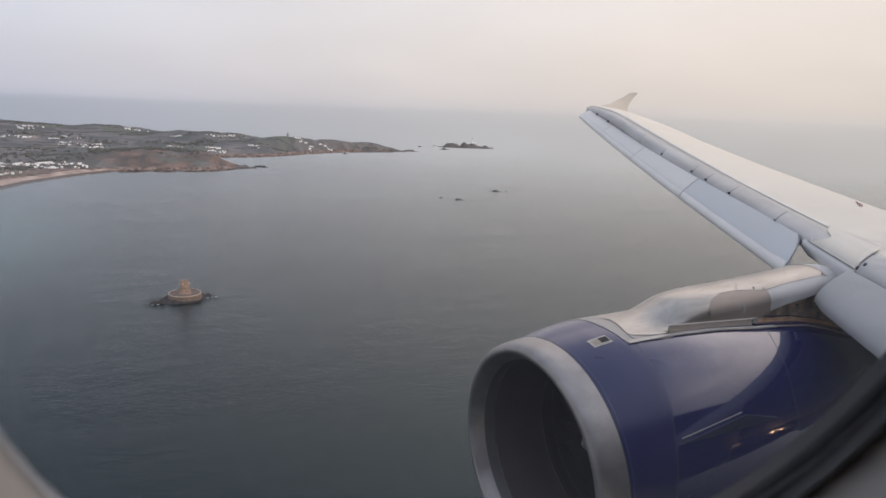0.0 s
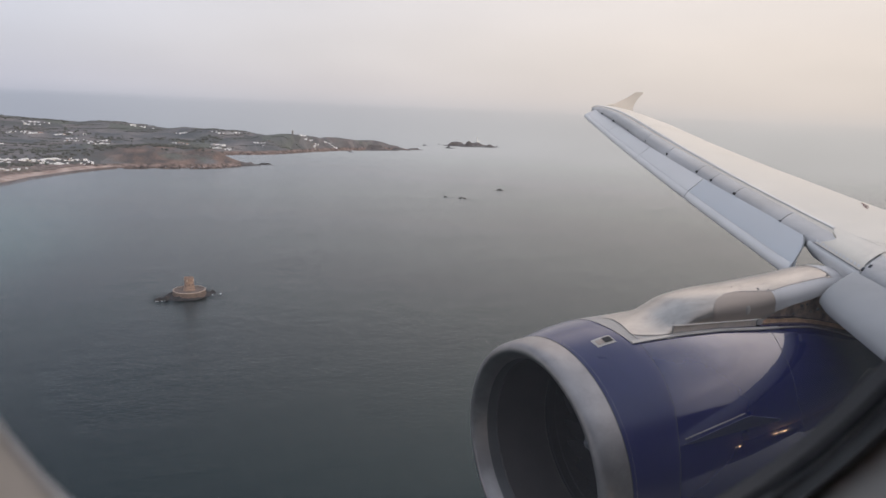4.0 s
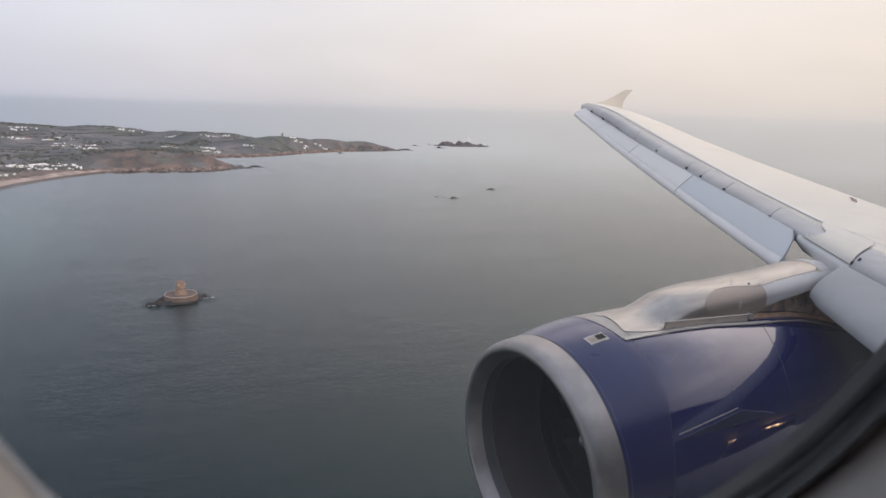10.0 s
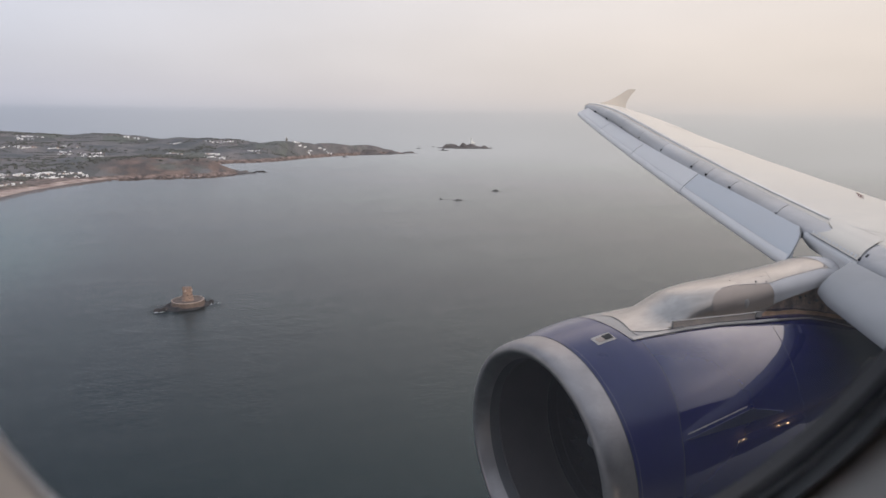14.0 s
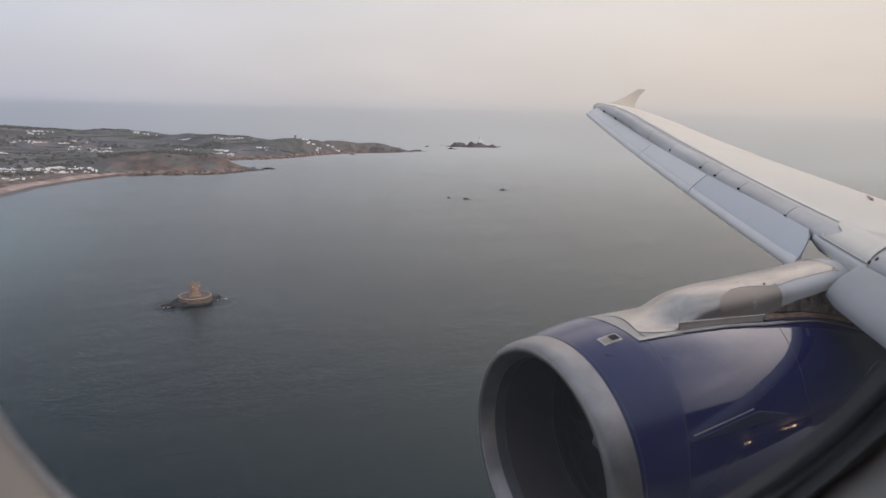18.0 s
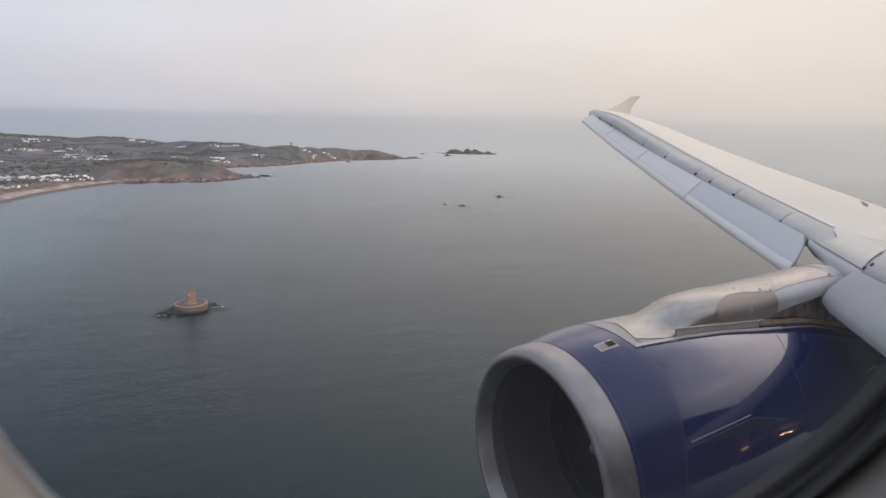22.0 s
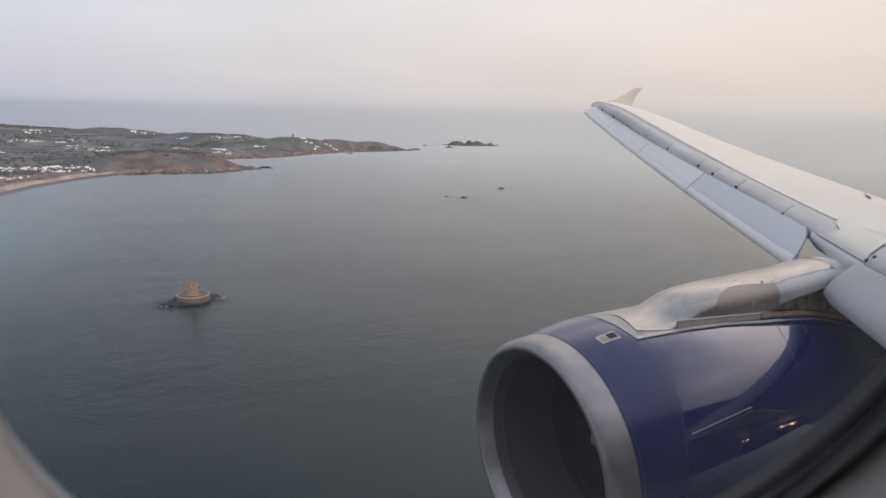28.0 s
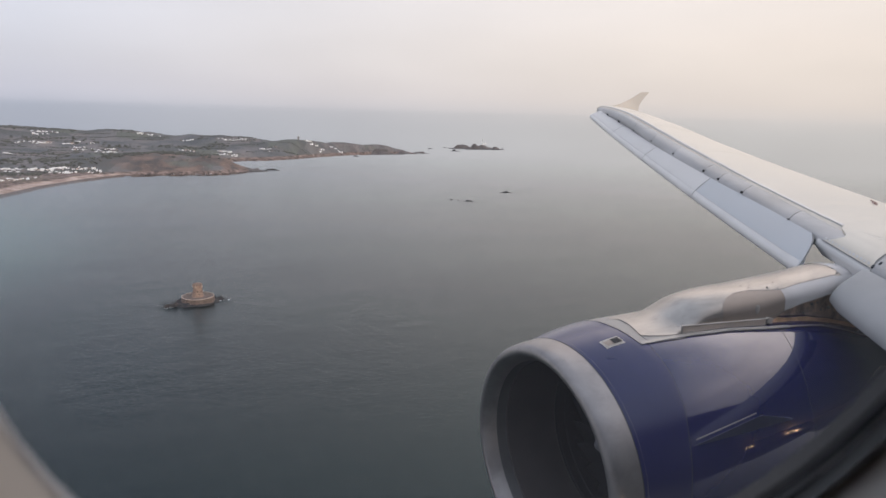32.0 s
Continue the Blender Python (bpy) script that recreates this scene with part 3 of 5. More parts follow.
def wing_at(y):
    """Nose x, nose z, chord, incidence at a span station."""
    c = lerp(y, [-1.5, 4.65, 15.16], [7.0, 3.9, 1.5])
    u, v = min(y, 11.3) - 9.0, max(0.0, y - 11.3)
    inc = radians(6.55 + 0.455 * u + 0.033 * u * u - 0.36 * v * v)
    skin = -0.428 + 0.1416 * u + 0.00314 * u * u + 0.156 * v - 0.0172 * v * v
    return 11.95 + (y - 15.16) * 0.516, skin - 0.05 * c + math.sin(inc) * 0.08 * c, c, inc


def wing_pt(y, s, h, lift=0.0):
    xn, zn, c, inc = wing_at(y)
    return Vector((xn + c * (s * math.cos(inc) + h * math.sin(inc)), y, zn + c * (h * math.cos(inc) - s * math.sin(inc)) + lift))


def wing_top(y, s, lift=0.0):
    return wing_pt(y, s, lerp(s, [a for a, b in SEC], [b for a, b in SEC]), lift)


NOSE_S = 0.058
stations = [-1.2, 0.5, 2.0] + [3.0 + 12.2 * i / 61 for i in range(62)]
UP = [q for q in SEC if q[0] >= NOSE_S]
UP = [(NOSE_S, 0.0433)] + UP
rows = [[wing_pt(y, s, h) for s, h in UP + LOW] for y in stations]
wing = part("wing", loft(rows), M_WING, airliner, "pale grey painted swept wing")
# rounded fixed nose, behind the slats, in bays between the slat tracks
FN = [(NOSE_S, 0.0415), (0.045, 0.0375), (0.03, 0.032), (0.014, 0.023), (0.002, 0.012), (-0.007, -0.002), (-0.013, -0.018), (-0.014, -0.034), (-0.008, -0.05), (0.012, -0.06), (0.04, -0.06)]
FN_IN = [(NOSE_S, 0.0415), (0.045, 0.0365), (0.03, 0.030), (0.012, 0.018), (0.004, 0.010), (0, 0), (0.004, -0.008), (0.012, -0.013), (0.04, -0.022)]
FN_PY = FN_IN[:7] + [(0.012, -0.013), (0.02, -0.016), (0.03, -0.019), (0.04, -0.022)]
TRACKS = [4.62, 5.02, 6.19, 6.94, 7.47, 8.82, 10.06, 11.32, 12.63, 13.79]
ends = [4.08] + TRACKS[1:] + [15.15]
for a, b in zip(ends, ends[1:]):
    n = 6
    rows = []
    for i in range(n + 1):
        y = a + 0.006 + (b - a - 0.012) * i / n
        # over the pylon the section thins to the inner nose
        w = smooth01((y - 4.55) / 0.45)
        rows.append([wing_pt(y, s0 + (s1 - s0) * w, h0 + (h1 - h0) * w, -0.014) for (s0, h0), (s1, h1) in zip(FN_PY, FN)])
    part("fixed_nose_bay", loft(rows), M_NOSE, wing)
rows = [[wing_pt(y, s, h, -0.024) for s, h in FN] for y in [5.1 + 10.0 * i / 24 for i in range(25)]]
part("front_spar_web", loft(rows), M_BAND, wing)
# dark joint between nose and skin
pts = [wing_top(4.32 + 10.85 * i / 60, NOSE_S + 0.002, 0.002) for i in range(61)]
part("skin_joint", strip(pts, 0.010, (-0.2, 0, 1), 0.003), M_BAND, wing)
# grey strip painted for the shaded gap behind the nose, wide outboard and closing towards the pylon, with a pale ridge
# along it
def gap_w(y):
    return lerp(y, [4.3, 6.2, 7.5, 10, 13, 15.2], [0.003, 0.006, 0.035, 0.065, 0.06, 0.035]) / wing_at(y)[2]


rows = [[wing_top(y, NOSE_S + 0.003 + gap_w(y) * j / 2, 0.003) for j in range(3)] for y in [6.0 + 9.15 * i / 50 for i in range(51)]]
bm = bmesh.new()
grid_faces(bm, rows)
part("skin_step", bm, M_BAND, wing, "mid-grey strip for the gap behind the fixed nose")
pts = [wing_top(y, NOSE_S + 0.009 + gap_w(y), 0.003) for y in [4.34 + 10.85 * i / 60 for i in range(61)]]
part("skin_ridge", strip(pts, 0.022, (-0.2, 0, 1), 0.004), M_EDGE, wing)
for y in (8.3, 10.8, 13.0):
    pts = [wing_top(y, NOSE_S + 0.01 + (0.9 - NOSE_S) * i / 40, 0.001) for i in range(41)]
    part("skin_seam", strip(pts, 0.005, (0, 0, 1), 0.0012), M_NOSE, wing)

for a_, b_ in (((4.15, 0.062), (3.2, 0.16)), ((4.30, 0.075), (2.6, 0.10))):
    pts = [wing_top(a_[0] + (b_[0] - a_[0]) * i / 20, a_[1] + (b_[1] - a_[1]) * i / 20, 0.0065) for i in range(21)]
    part("skin_seam", strip(pts, 0.004, (0, 0, 1), 0.0012), M_NOSE, wing)

# slats, drooped and forward of the nose
def slat_te(y):
    return 0.00113 * y * y + 0.10503 * y - 1.64194


def slat_le(y):
    return 0.0023 * y * y + 0.09447 * y - 1.9205 + 0.02


def slat_section(y, lead=0.0, y_te=None):
    yt = y if y_te is None else y_te
    te = Vector((11.955 + (yt - 15.16) * 0.516, yt, slat_te(yt)))
    le = Vector((11.568 + (y - 15.16) * 0.516 - lead, y, slat_le(y)))
    d = le - te
    out = Vector((-d.z, 0, d.x)).normalized()
    if out.z < 0:
        out = -out
    top = [(0, 0.004), (0.15, 0.012), (0.32, 0.018), (0.5, 0.023), (0.66, 0.026), (0.78, 0.026), (0.88, 0.020), (0.955, 0.004), (1.0, -0.03)]
    low = [(0.985, -0.058), (0.93, -0.075), (0.84, -0.068), (0.74, -0.03), (0.6, 0.008), (0.4, 0.012), (0.2, 0.006), (0, -0.002)]
    return [te + d * s + out * h for s, h in top + low]


SLAT_Y = [(4.50, 7.16), (7.18, 9.70), (9.72, 12.20), (12.22, 14.66)]
for a, b in SLAT_Y:
    n = 14
    rows = []
    for i in range(n + 1):
        y = a + (b - a) * i / n
        k = max(0.0, 1 - i / 3) if a < 5 else 0.0
        rows.append(slat_section(y - 0.19 * k, 0.0, y - 0.06 * k))
    if a < 5:
        # chamfered rear corner: the end bulges inboard ahead of it
        ss = [0, 0.15, 0.32, 0.5, 0.66, 0.8, 0.9, 0.965, 1, 0.985, 0.93, 0.84, 0.74, 0.6, 0.4, 0.2, 0]
        along = Vector((0.516, 1, 0.11))
        rows[0] = [p - along * lerp(q, [0, 0.2, 0.6, 0.85, 1], [-0.10, 0.0, 0.03, 0.03, 0.0]) for p, q in zip(rows[0], ss)]
    slat = part("slat", loft(rows), M_SLATIN if a < 5 else M_SLAT, wing, "blue-grey leading-edge slat")
    if a < 5:
        part("end_rib", strip([p + Vector((0, -0.004, 0.001)) for p in rows[0][:9]], 0.014, (-0.4, 0, 0.9), 0.003), M_JOINT, slat)
    # paler skin round the leading edge
    rows = []
    for i in range(n + 1):
        y = a + (b - a) * i / n
        k = max(0.0, 1 - i / 3) if a < 5 else 0.0
        sec = slat_section(y - 0.19 * k, 0.0, y - 0.06 * k)
        mid = sum(sec[5:11], Vector()) / 6
        rows.append([p + (p - mid).normalized() * 0.003 for p in sec[5:11]])
    bm = bmesh.new()
    grid_faces(bm, rows)
    part("leading_edge_skin", bm, M_EDGE, slat)
    # crease above the rounded leading edge
    pts = [slat_section(a + 0.02 + (b - a - 0.04) * i / 20)[5] for i in range(21)]
    part("edge_crease", strip(pts, 0.006, (-0.7, 0, 0.7), 0.004), M_NOSE, slat)
# slat tracks: dark boxes that draw the shadowed cut-outs in the nose
for y in TRACKS[1:]:
    p = Vector((11.955 + (y - 15.16) * 0.516, y, slat_te(y)))
    bm = bmesh.new()
    box(bm, p + Vector((lerp(y, [5, 9, 14], [0.012, -0.02, -0.035]), 0, lerp(y, [5, 6], [0.004, 0.014]))), (0.07, 0.026, lerp(y, [5, 6, 9, 14], [0.014, 0.026, 0.034, 0.04])), Matrix.Rotation(radians(25), 4, "Y"), 0.006)
    part("slat_track", bm, M_JOINT if y < 6 else M_GAP, wing)
# inner slat, inboard of the pylon
rows = []
for i in range(17):
    y = 3.64 - 2.6 * i / 16
    yl = y + 0.087
    te = Vector((5.972 + (y - 3.64) * 0.516, y, -1.279 + (y - 3.64) * 0.085))
    le = Vector((5.617 + (yl - 3.727) * 0.515, yl, -1.563 + (yl - 3.727) * 0.157))
    if i == 0:
        le = te.lerp(le, 0.93)
    d = le - te
    out = Vector((-d.z, 0, d.x)).normalized()
    out = out if out.z > 0 else -out
    top = [(0, 0.004), (0.2, 0.022), (0.4, 0.036), (0.6, 0.042), (0.75, 0.038), (0.88, 0.022), (0.96, 0.0), (1.0, -0.03)]
    low = [(0.985, -0.06), (0.9, -0.075), (0.75, -0.03), (0.5, 0.01), (0.2, 0.005), (0, -0.002)]
    rows.append([te + d * s + out * h for s, h in top + low])
inner = part("slat", loft(rows), M_INNER, wing, "pale blue-grey inner slat")
# inner fixed nose behind it
rows = [[wing_pt(y, s, h, -0.002) for s, h in FN_IN] for y in (0.4, 1.5, 2.6, 3.3, 3.62)]
part("fixed_nose_bay", loft(rows), M_NOSE, wing)
# plate over the pylon, with a hinged lip and its row of short blocks
rows = []
for s, h, y_out in [(0.075, 0.0490, 4.34), (0.058, 0.0440, 4.31), (0.05, 0.0410, 4.285), (0.045, 0.0385, 4.25), (0.038, 0.0350, 4.17), (0.030, 0.0315, 4.14), (0.02, 0.0255, 4.17), (0.012, 0.0195, 4.21), (0.006, 0.0130, 4.27), (0.001, 0.0040, 4.36)]:
    rows.append([wing_pt(y_out + (3.60 - y_out) * i / 10, s, h, 0.005) for i in range(11)])
bm = bmesh.new()
top_v = grid_faces(bm, rows)
rim = [[v.co + Vector((0.0, 0, -0.022)) for v in r[:1]] + [r[0].co.copy() for r in [r]] for r in top_v]
grid_faces(bm, rim)
apron = part("pylon_apron", bm, M_WING, wing, "pale grey apron over the pylon")
rows = []
for i in range(11):
    y = 4.43 - 0.83 * i / 10
    rows.append([wing_pt(y, s, h, 0.002) for s, h in [(0.002, 0.004), (-0.004, -0.001), (-0.007, -0.008), (-0.006, -0.014), (-0.001, lerp(y, [3.6, 4.05, 4.4], [-0.040, -0.030, -0.019])), (0.03, -0.04), (0.03, -0.005)]])
lip_part = part("apron_lip", loft(rows), M_SLAT, wing, "pale blue-grey hinged lip")
pts = [wing_pt(4.36 - 0.75 * i / 12, 0.000, 0.0035, 0.008) for i in range(13)]
part("lip_hinge", strip(pts, 0.010, (-0.7, 0, 0.7), 0.002), M_JOINT, lip_part)
for i in range(13):
    y0 = 4.33 - 0.055 * i
    bm = bmesh.new()
    rows = [[wing_pt(y, s, h, l) for s, h, l in ((0.003, 0.0080, 0.006), (0.003, 0.0080, 0.009), (0.006, 0.0130, 0.009), (0.006, 0.0130, 0.006))] for y in (y0, y0 - 0.030)]
    vs = grid_faces(bm, rows, close_u=True)
    bm.faces.new(vs[0]); bm.faces.new(vs[-1])
    part("seal_block", bm, M_EDGE, apron)
for y, s_, h_ in ((3.593, 0.004, 0.010), (3.548, 0.015, 0.020)):
    bm = bmesh.new()
    box(bm, wing_pt(y, s_, h_), (0.035, 0.020, 0.020), Matrix.Rotation(radians(-35), 4, "Y"), 0.004)
    part("slat_track", bm, M_SEAM, wing)

# flap behind the wing root, run out and drooped
# out of view; added to block bright sky mirrored in the cowl
rows = []
for i in range(9):
    y = -0.6 + 6.6 * i / 8
    a, b = wing_pt(y, 0.97, -0.012), wing_pt(y, 1.0, -0.03) + Vector((1.35, 0, -0.85))
    up = Vector((0.53, 0, 0.85))
    rows.append([a + (b - a) * f + up * h for f, h in ((0, 0.02), (0.15, 0.09), (0.5, 0.10), (1, 0.004), (1, -0.004), (0.5, -0.05), (0.15, -0.06))])
part("flap", loft(rows), M_SLAT, wing, "pale grey drooped inboard flap")

# tip fence
bm = bmesh.new()
FEN = [(12.30, 0.245), (12.62, 0.300), (12.80, 0.335), (13.20, 0.50), (13.56, 0.690), (13.85, 0.690), (13.66, 0.52), (13.52, 0.33), (13.50, 0.18), (13.62, -0.10), (13.78, -0.34), (13.58, -0.34), (13.2, -0.12), (12.8, 0.02), (12.4, 0.12)]
rows = [[(x, y, z) for x, z in FEN] for y in (15.285, 15.30)]
tip = part("tip_fence", loft(rows), M_FENCE, wing, "small pale grey arrow-shaped wingtip fence", )
rows = [[wing_pt(y, s, h * k) for s, h in SEC + LOW] for y, k in ((15.19, 1.0), (15.25, 0.9), (15.30, 0.5))]
part("tip_cap", loft(rows), M_WING, wing)

# small red anchor mark on the upper skin
for k in range(3):
    bm = bmesh.new()
    c = wing_top(5.235 + 0.06 * (k - 1), 0.448, 0.0)
    n = 14
    rows = []
    for i in range(n + 1):
        a = 2 * math.pi * i / n * (1.0 if k < 2 else 0.6)
        rows.append(c + Vector((0.028 * math.cos(a) + 0.02 * k, 0.03 * math.cos(a), 0.017 * math.sin(a) + 0.014)))
    part("anchor_mark", strip(rows, 0.008, (0.6, -0.8, 0), 0.008), M_RED, wing)

# ---- fuselage and the cabin window ----
FR, FC = 1.975, Vector((0, -1.780, -0.60))
WX, WZ, WHW, WTOP, WBOT, WR = 0.1155, 0.055, 0.1405, 0.24, -0.130, 0.115


def oval(grow=0.0, n=64):
    """The window's rounded outline as x, z."""
    pts = []
    hw, r = WHW + grow, WR + grow
    for k in range(n):
        a = 2 * math.pi * (k + 0.5) / n
        cx = WX + math.copysign(hw - r, math.cos(a))
        cz = (WTOP - WR) if math.sin(a) > 0 else (WBOT + WR)
        pts.append((cx + r * math.cos(a), cz + r * math.sin(a)))
    return pts


def pane_material():
    m = bpy.data.materials.new("hazed_acrylic")
    m.use_nodes = True
    n, l = m.node_tree.nodes, m.node_tree.links
    n.clear()
    out = n.new("ShaderNodeOutputMaterial")
    clear, veil, mix = n.new("ShaderNodeBsdfTransparent"), n.new("ShaderNodeBsdfTranslucent"), n.new("ShaderNodeMixShader")
    veil.inputs["Color"].default_value = (0.9, 0.92, 1.0, 1)
    co, t, r = n.new("ShaderNodeTexCoord"), n.new("ShaderNodeTexNoise"), n.new("ShaderNodeMapRange")
    t.inputs["Scale"].default_value, t.inputs["Detail"].default_value = 9.0, 3
    l.new(co.outputs["Object"], t.inputs["Vector"])
    l.new(t.outputs["Fac"], r.inputs[0])
    r.inputs["To Min"].default_value, r.inputs["To Max"].default_value = 0.015, 0.026
    # the veil rises towards the rim, painting the pane edge's pale glow
    rim, edge, tot = n.new("ShaderNodeVectorMath"), n.new("ShaderNodeMapRange"), n.new("ShaderNodeMath")
    rim.operation, tot.operation = "DISTANCE", "ADD"
    l.new(co.outputs["Object"], rim.inputs[0])
    rim.inputs[1].default_value = (WX, shell_y(WZ, FR), WZ)
    edge.inputs["From Min"].default_value, edge.inputs["From Max"].default_value = 0.09, 0.21
    edge.inputs["To Max"].default_value = 0.014
    l.new(rim.outputs["Value"], edge.inputs[0])
    l.new(r.outputs[0], tot.inputs[0])
    l.new(edge.outputs[0], tot.inputs[1])
    l.new(tot.outputs[0], mix.inputs[0])
    l.new(clear.outputs[0], mix.inputs[1])
    l.new(veil.outputs[0], mix.inputs[2])
    l.new(mix.outputs[0], out.inputs["Surface"])
    return m


def shell_y(z, r):
    return FC.y + math.sqrt(r * r - (z - FC.z) ** 2)


def shell(r, x0, x1, pane_out, shift=0.0):
    """A tube with the window's hole in it."""
    bm = bmesh.new()
    px0, px1, pz0, pz1 = -0.25, 0.47, -0.35, 0.45
    a0, a1 = math.asin((pz0 - FC.z) / r), math.asin((pz1 - FC.z) / r)
    angs = [a0 + (a1 - a0) * i / 8 for i in range(9)] + [a1 + (2 * math.pi - (a1 - a0)) * i / 72 for i in range(1, 72)]
    xs = [x0, px0, px1, x1]
    ring = [[bm.verts.new((x, FC.y + r * math.cos(a), FC.z + r * math.sin(a))) for a in angs] for x in xs]
    for i in range(3):
        for j in range(len(angs)):
            if i == 1 and j < 8:
                continue
            k = (j + 1) % len(angs)
            bm.faces.new((ring[i][j], ring[i][k], ring[i + 1][k], ring[i + 1][j]))
    inner = [bm.verts.new((x, shell_y(z, r), z)) for x, z in [(x + shift, z) for x, z in oval(pane_out)]]
    outer = []
    for x, z in oval(pane_out):
        dx, dz = x - WX, z - WZ
        k = min(((px1 if dx > 0 else px0) - WX) / dx if abs(dx) > 1e-6 else 1e9, ((pz1 if dz > 0 else pz0) - WZ) / dz if abs(dz) > 1e-6 else 1e9)
        X, Z = WX + dx * k, WZ + dz * k
        outer.append(bm.verts.new((X, shell_y(Z, r), Z)))
    n = len(inner)
    for k in range(n):
        bm.faces.new((inner[k], inner[(k + 1) % n], outer[(k + 1) % n], outer[k]))
    return bm


FUS_X0, FUS_X1 = -9.0, 22.0
fus_bm = shell(FR, FUS_X0, FUS_X1, 0.012)
fuselage = part("fuselage", fus_bm, [M_WHITE, M_BELLY], airliner, "fuselage with dark sides and a white crown")
# unseen sides darkened to keep their reflection in the cowl dark
for p in fuselage.data.polygons:
    if p.center.z < 0.88:
        p.material_index = 1
# nose, tail cone and closing walls
for x0, x1, k in ((FUS_X0, FUS_X0 - 5.0, 0.12), (FUS_X1, FUS_X1 + 9.0, 0.15)):
    rows = []
    for i in range(9):
        f = i / 8
        r = FR * math.sqrt(max(0.0, 1 - f ** 2)) * (1 - k) + FR * k * (1 - f) + 0.02
        rows.append([(x0 + (x1 - x0) * f, FC.y + r * math.cos(a), FC.z + r * math.sin(a) + (0.5 * f if x1 > 0 else -0.4 * f)) for a in [2 * math.pi * j / 48 for j in range(48)]])
    part("nose_cone" if x1 < 0 else "tail_cone", loft(rows), M_WHITE, fuselage)

window = part("cabin_window", loft([[(x, shell_y(z, FR) + 0.001, z) for x, z in oval(0.010)], [(x, shell_y(z, FR) - 0.008, z) for x, z in oval(0.010)]], caps=False), M_RUBBER, airliner, "oval cabin window seen from the seat")


def oval_ring(g0, o0, s0, g1, o1, s1, depth=0.005):
    """A ring between two outlines, set inward from the skin by o0 and o1 and aft by s0 and s1."""
    bm = bmesh.new()
    rows = []
    for g, o, sh in ((g0, o0, s0), (g1, o1, s1), (g1, o1 - depth, s1), (g0, o0 - depth, s0)):
        rows.append([(x + sh, shell_y(z + sh * 0.33, FR) - o, z + sh * 0.33) for x, z in oval(g)])
    grid_faces(bm, rows, close_u=True, close_v=True)
    return bm


part("pane_seal", oval_ring(0.0, 0.001, 0.0, 0.005, 0.002, 0.0053), M_GAP, window, "black rubber pane seal")
part("seal_bead", oval_ring(0.005, 0.002, 0.0053, 0.0075, 0.003, 0.008), M_BEZEL, window, "grey seal bead")
part("inner_seal", oval_ring(0.0075, 0.003, 0.008, 0.012, 0.005, 0.0127), M_RUBBER, window, "black inner seal")
part("seal_bead", oval_ring(0.012, 0.005, 0.0127, 0.0145, 0.006, 0.0154), M_BEZEL, window)
part("window_reveal", oval_ring(0.0145, 0.006, 0.0154, 0.034, 0.068, 0.014, 0.004), M_LINING, window, "beige flared window reveal")
bm = bmesh.new()
ov = oval(0.006)
front = [bm.verts.new((x, shell_y(z, FR) - 0.003, z)) for x, z in ov]
bm.faces.new(front)
bmesh.ops.triangulate(bm, faces=bm.faces)
pane = part("window_pane", bm, pane_material(), window, "clear acrylic pane, faintly hazed")
pane.visible_shadow = False
part("cabin_lining", shell(FR - 0.070, FUS_X0 + 0.3, FUS_X1 - 0.3, 0.035, 0.014), M_LINING, airliner, "beige cabin side lining")
for x, nm in ((FUS_X0 + 0.3, "bulkhead"), (FUS_X1 - 0.3, "bulkhead")):
    bm = bmesh.new()
    bmesh.ops.create_circle(bm, cap_ends=True, segments=64, radius=FR - 0.069, matrix=Matrix.Translation((x, FC.y, FC.z)) @ Matrix.Rotation(radians(90), 4, "Y"))
    part(nm, bm, M_LINING, airliner)
bm = bmesh.new()
box(bm, ((FUS_X0 + FUS_X1) / 2, FC.y, FC.z - 0.62), (FUS_X1 - FUS_X0 - 0.7, 3.5, 0.04))
part("cabin_floor", bm, material("cabin_carpet_navy", (0.03, 0.035, 0.06), 0.9, bump=0.2, bump_scale=300), airliner)

# belly fairing under the wing roots, and the lights in it
# unseen fairing made too deep, to block bright sea mirrored in the cowl
rows = []
for i in range(25):
    f = -1 + 2 * i / 24
    k = max(0.02, (1 - abs(f) ** 3.0)) ** 0.5
    rows.append([(7.2 + 6.2 * f, FC.y + 1.95 * k * math.copysign(abs(math.cos(a)) ** 0.7, math.cos(a)), -2.10 + 1.42 * k * math.copysign(abs(math.sin(a)) ** 0.8, math.sin(a))) for a in [2 * math.pi * j / 40 for j in range(40)]])
part("belly_fairing", loft(rows), M_BELLY, fuselage, "dark belly fairing, over-deep and out of view")
M_LAMP = emit_mat("warm_landing_lamp", (1.0, 0.62, 0.33), 45.0)
for x, y, z, r in ((9.22, 0.24, -2.56, 0.075), (8.86, 0.24, -2.50, 0.050), (7.40, 0.24, -2.44, 0.030)):
    bm = bmesh.new()
    bmesh.ops.create_uvsphere(bm, u_segments=16, v_segments=8, radius=1, matrix=Matrix.Translation((x, y, z)) @ Matrix.Rotation(radians(-35), 4, "Z") @ Matrix.Diagonal((r, 0.03, r * 0.38, 1)))
    part("landing_lamp", bm, M_LAMP, fuselage, "lit warm landing lamp")


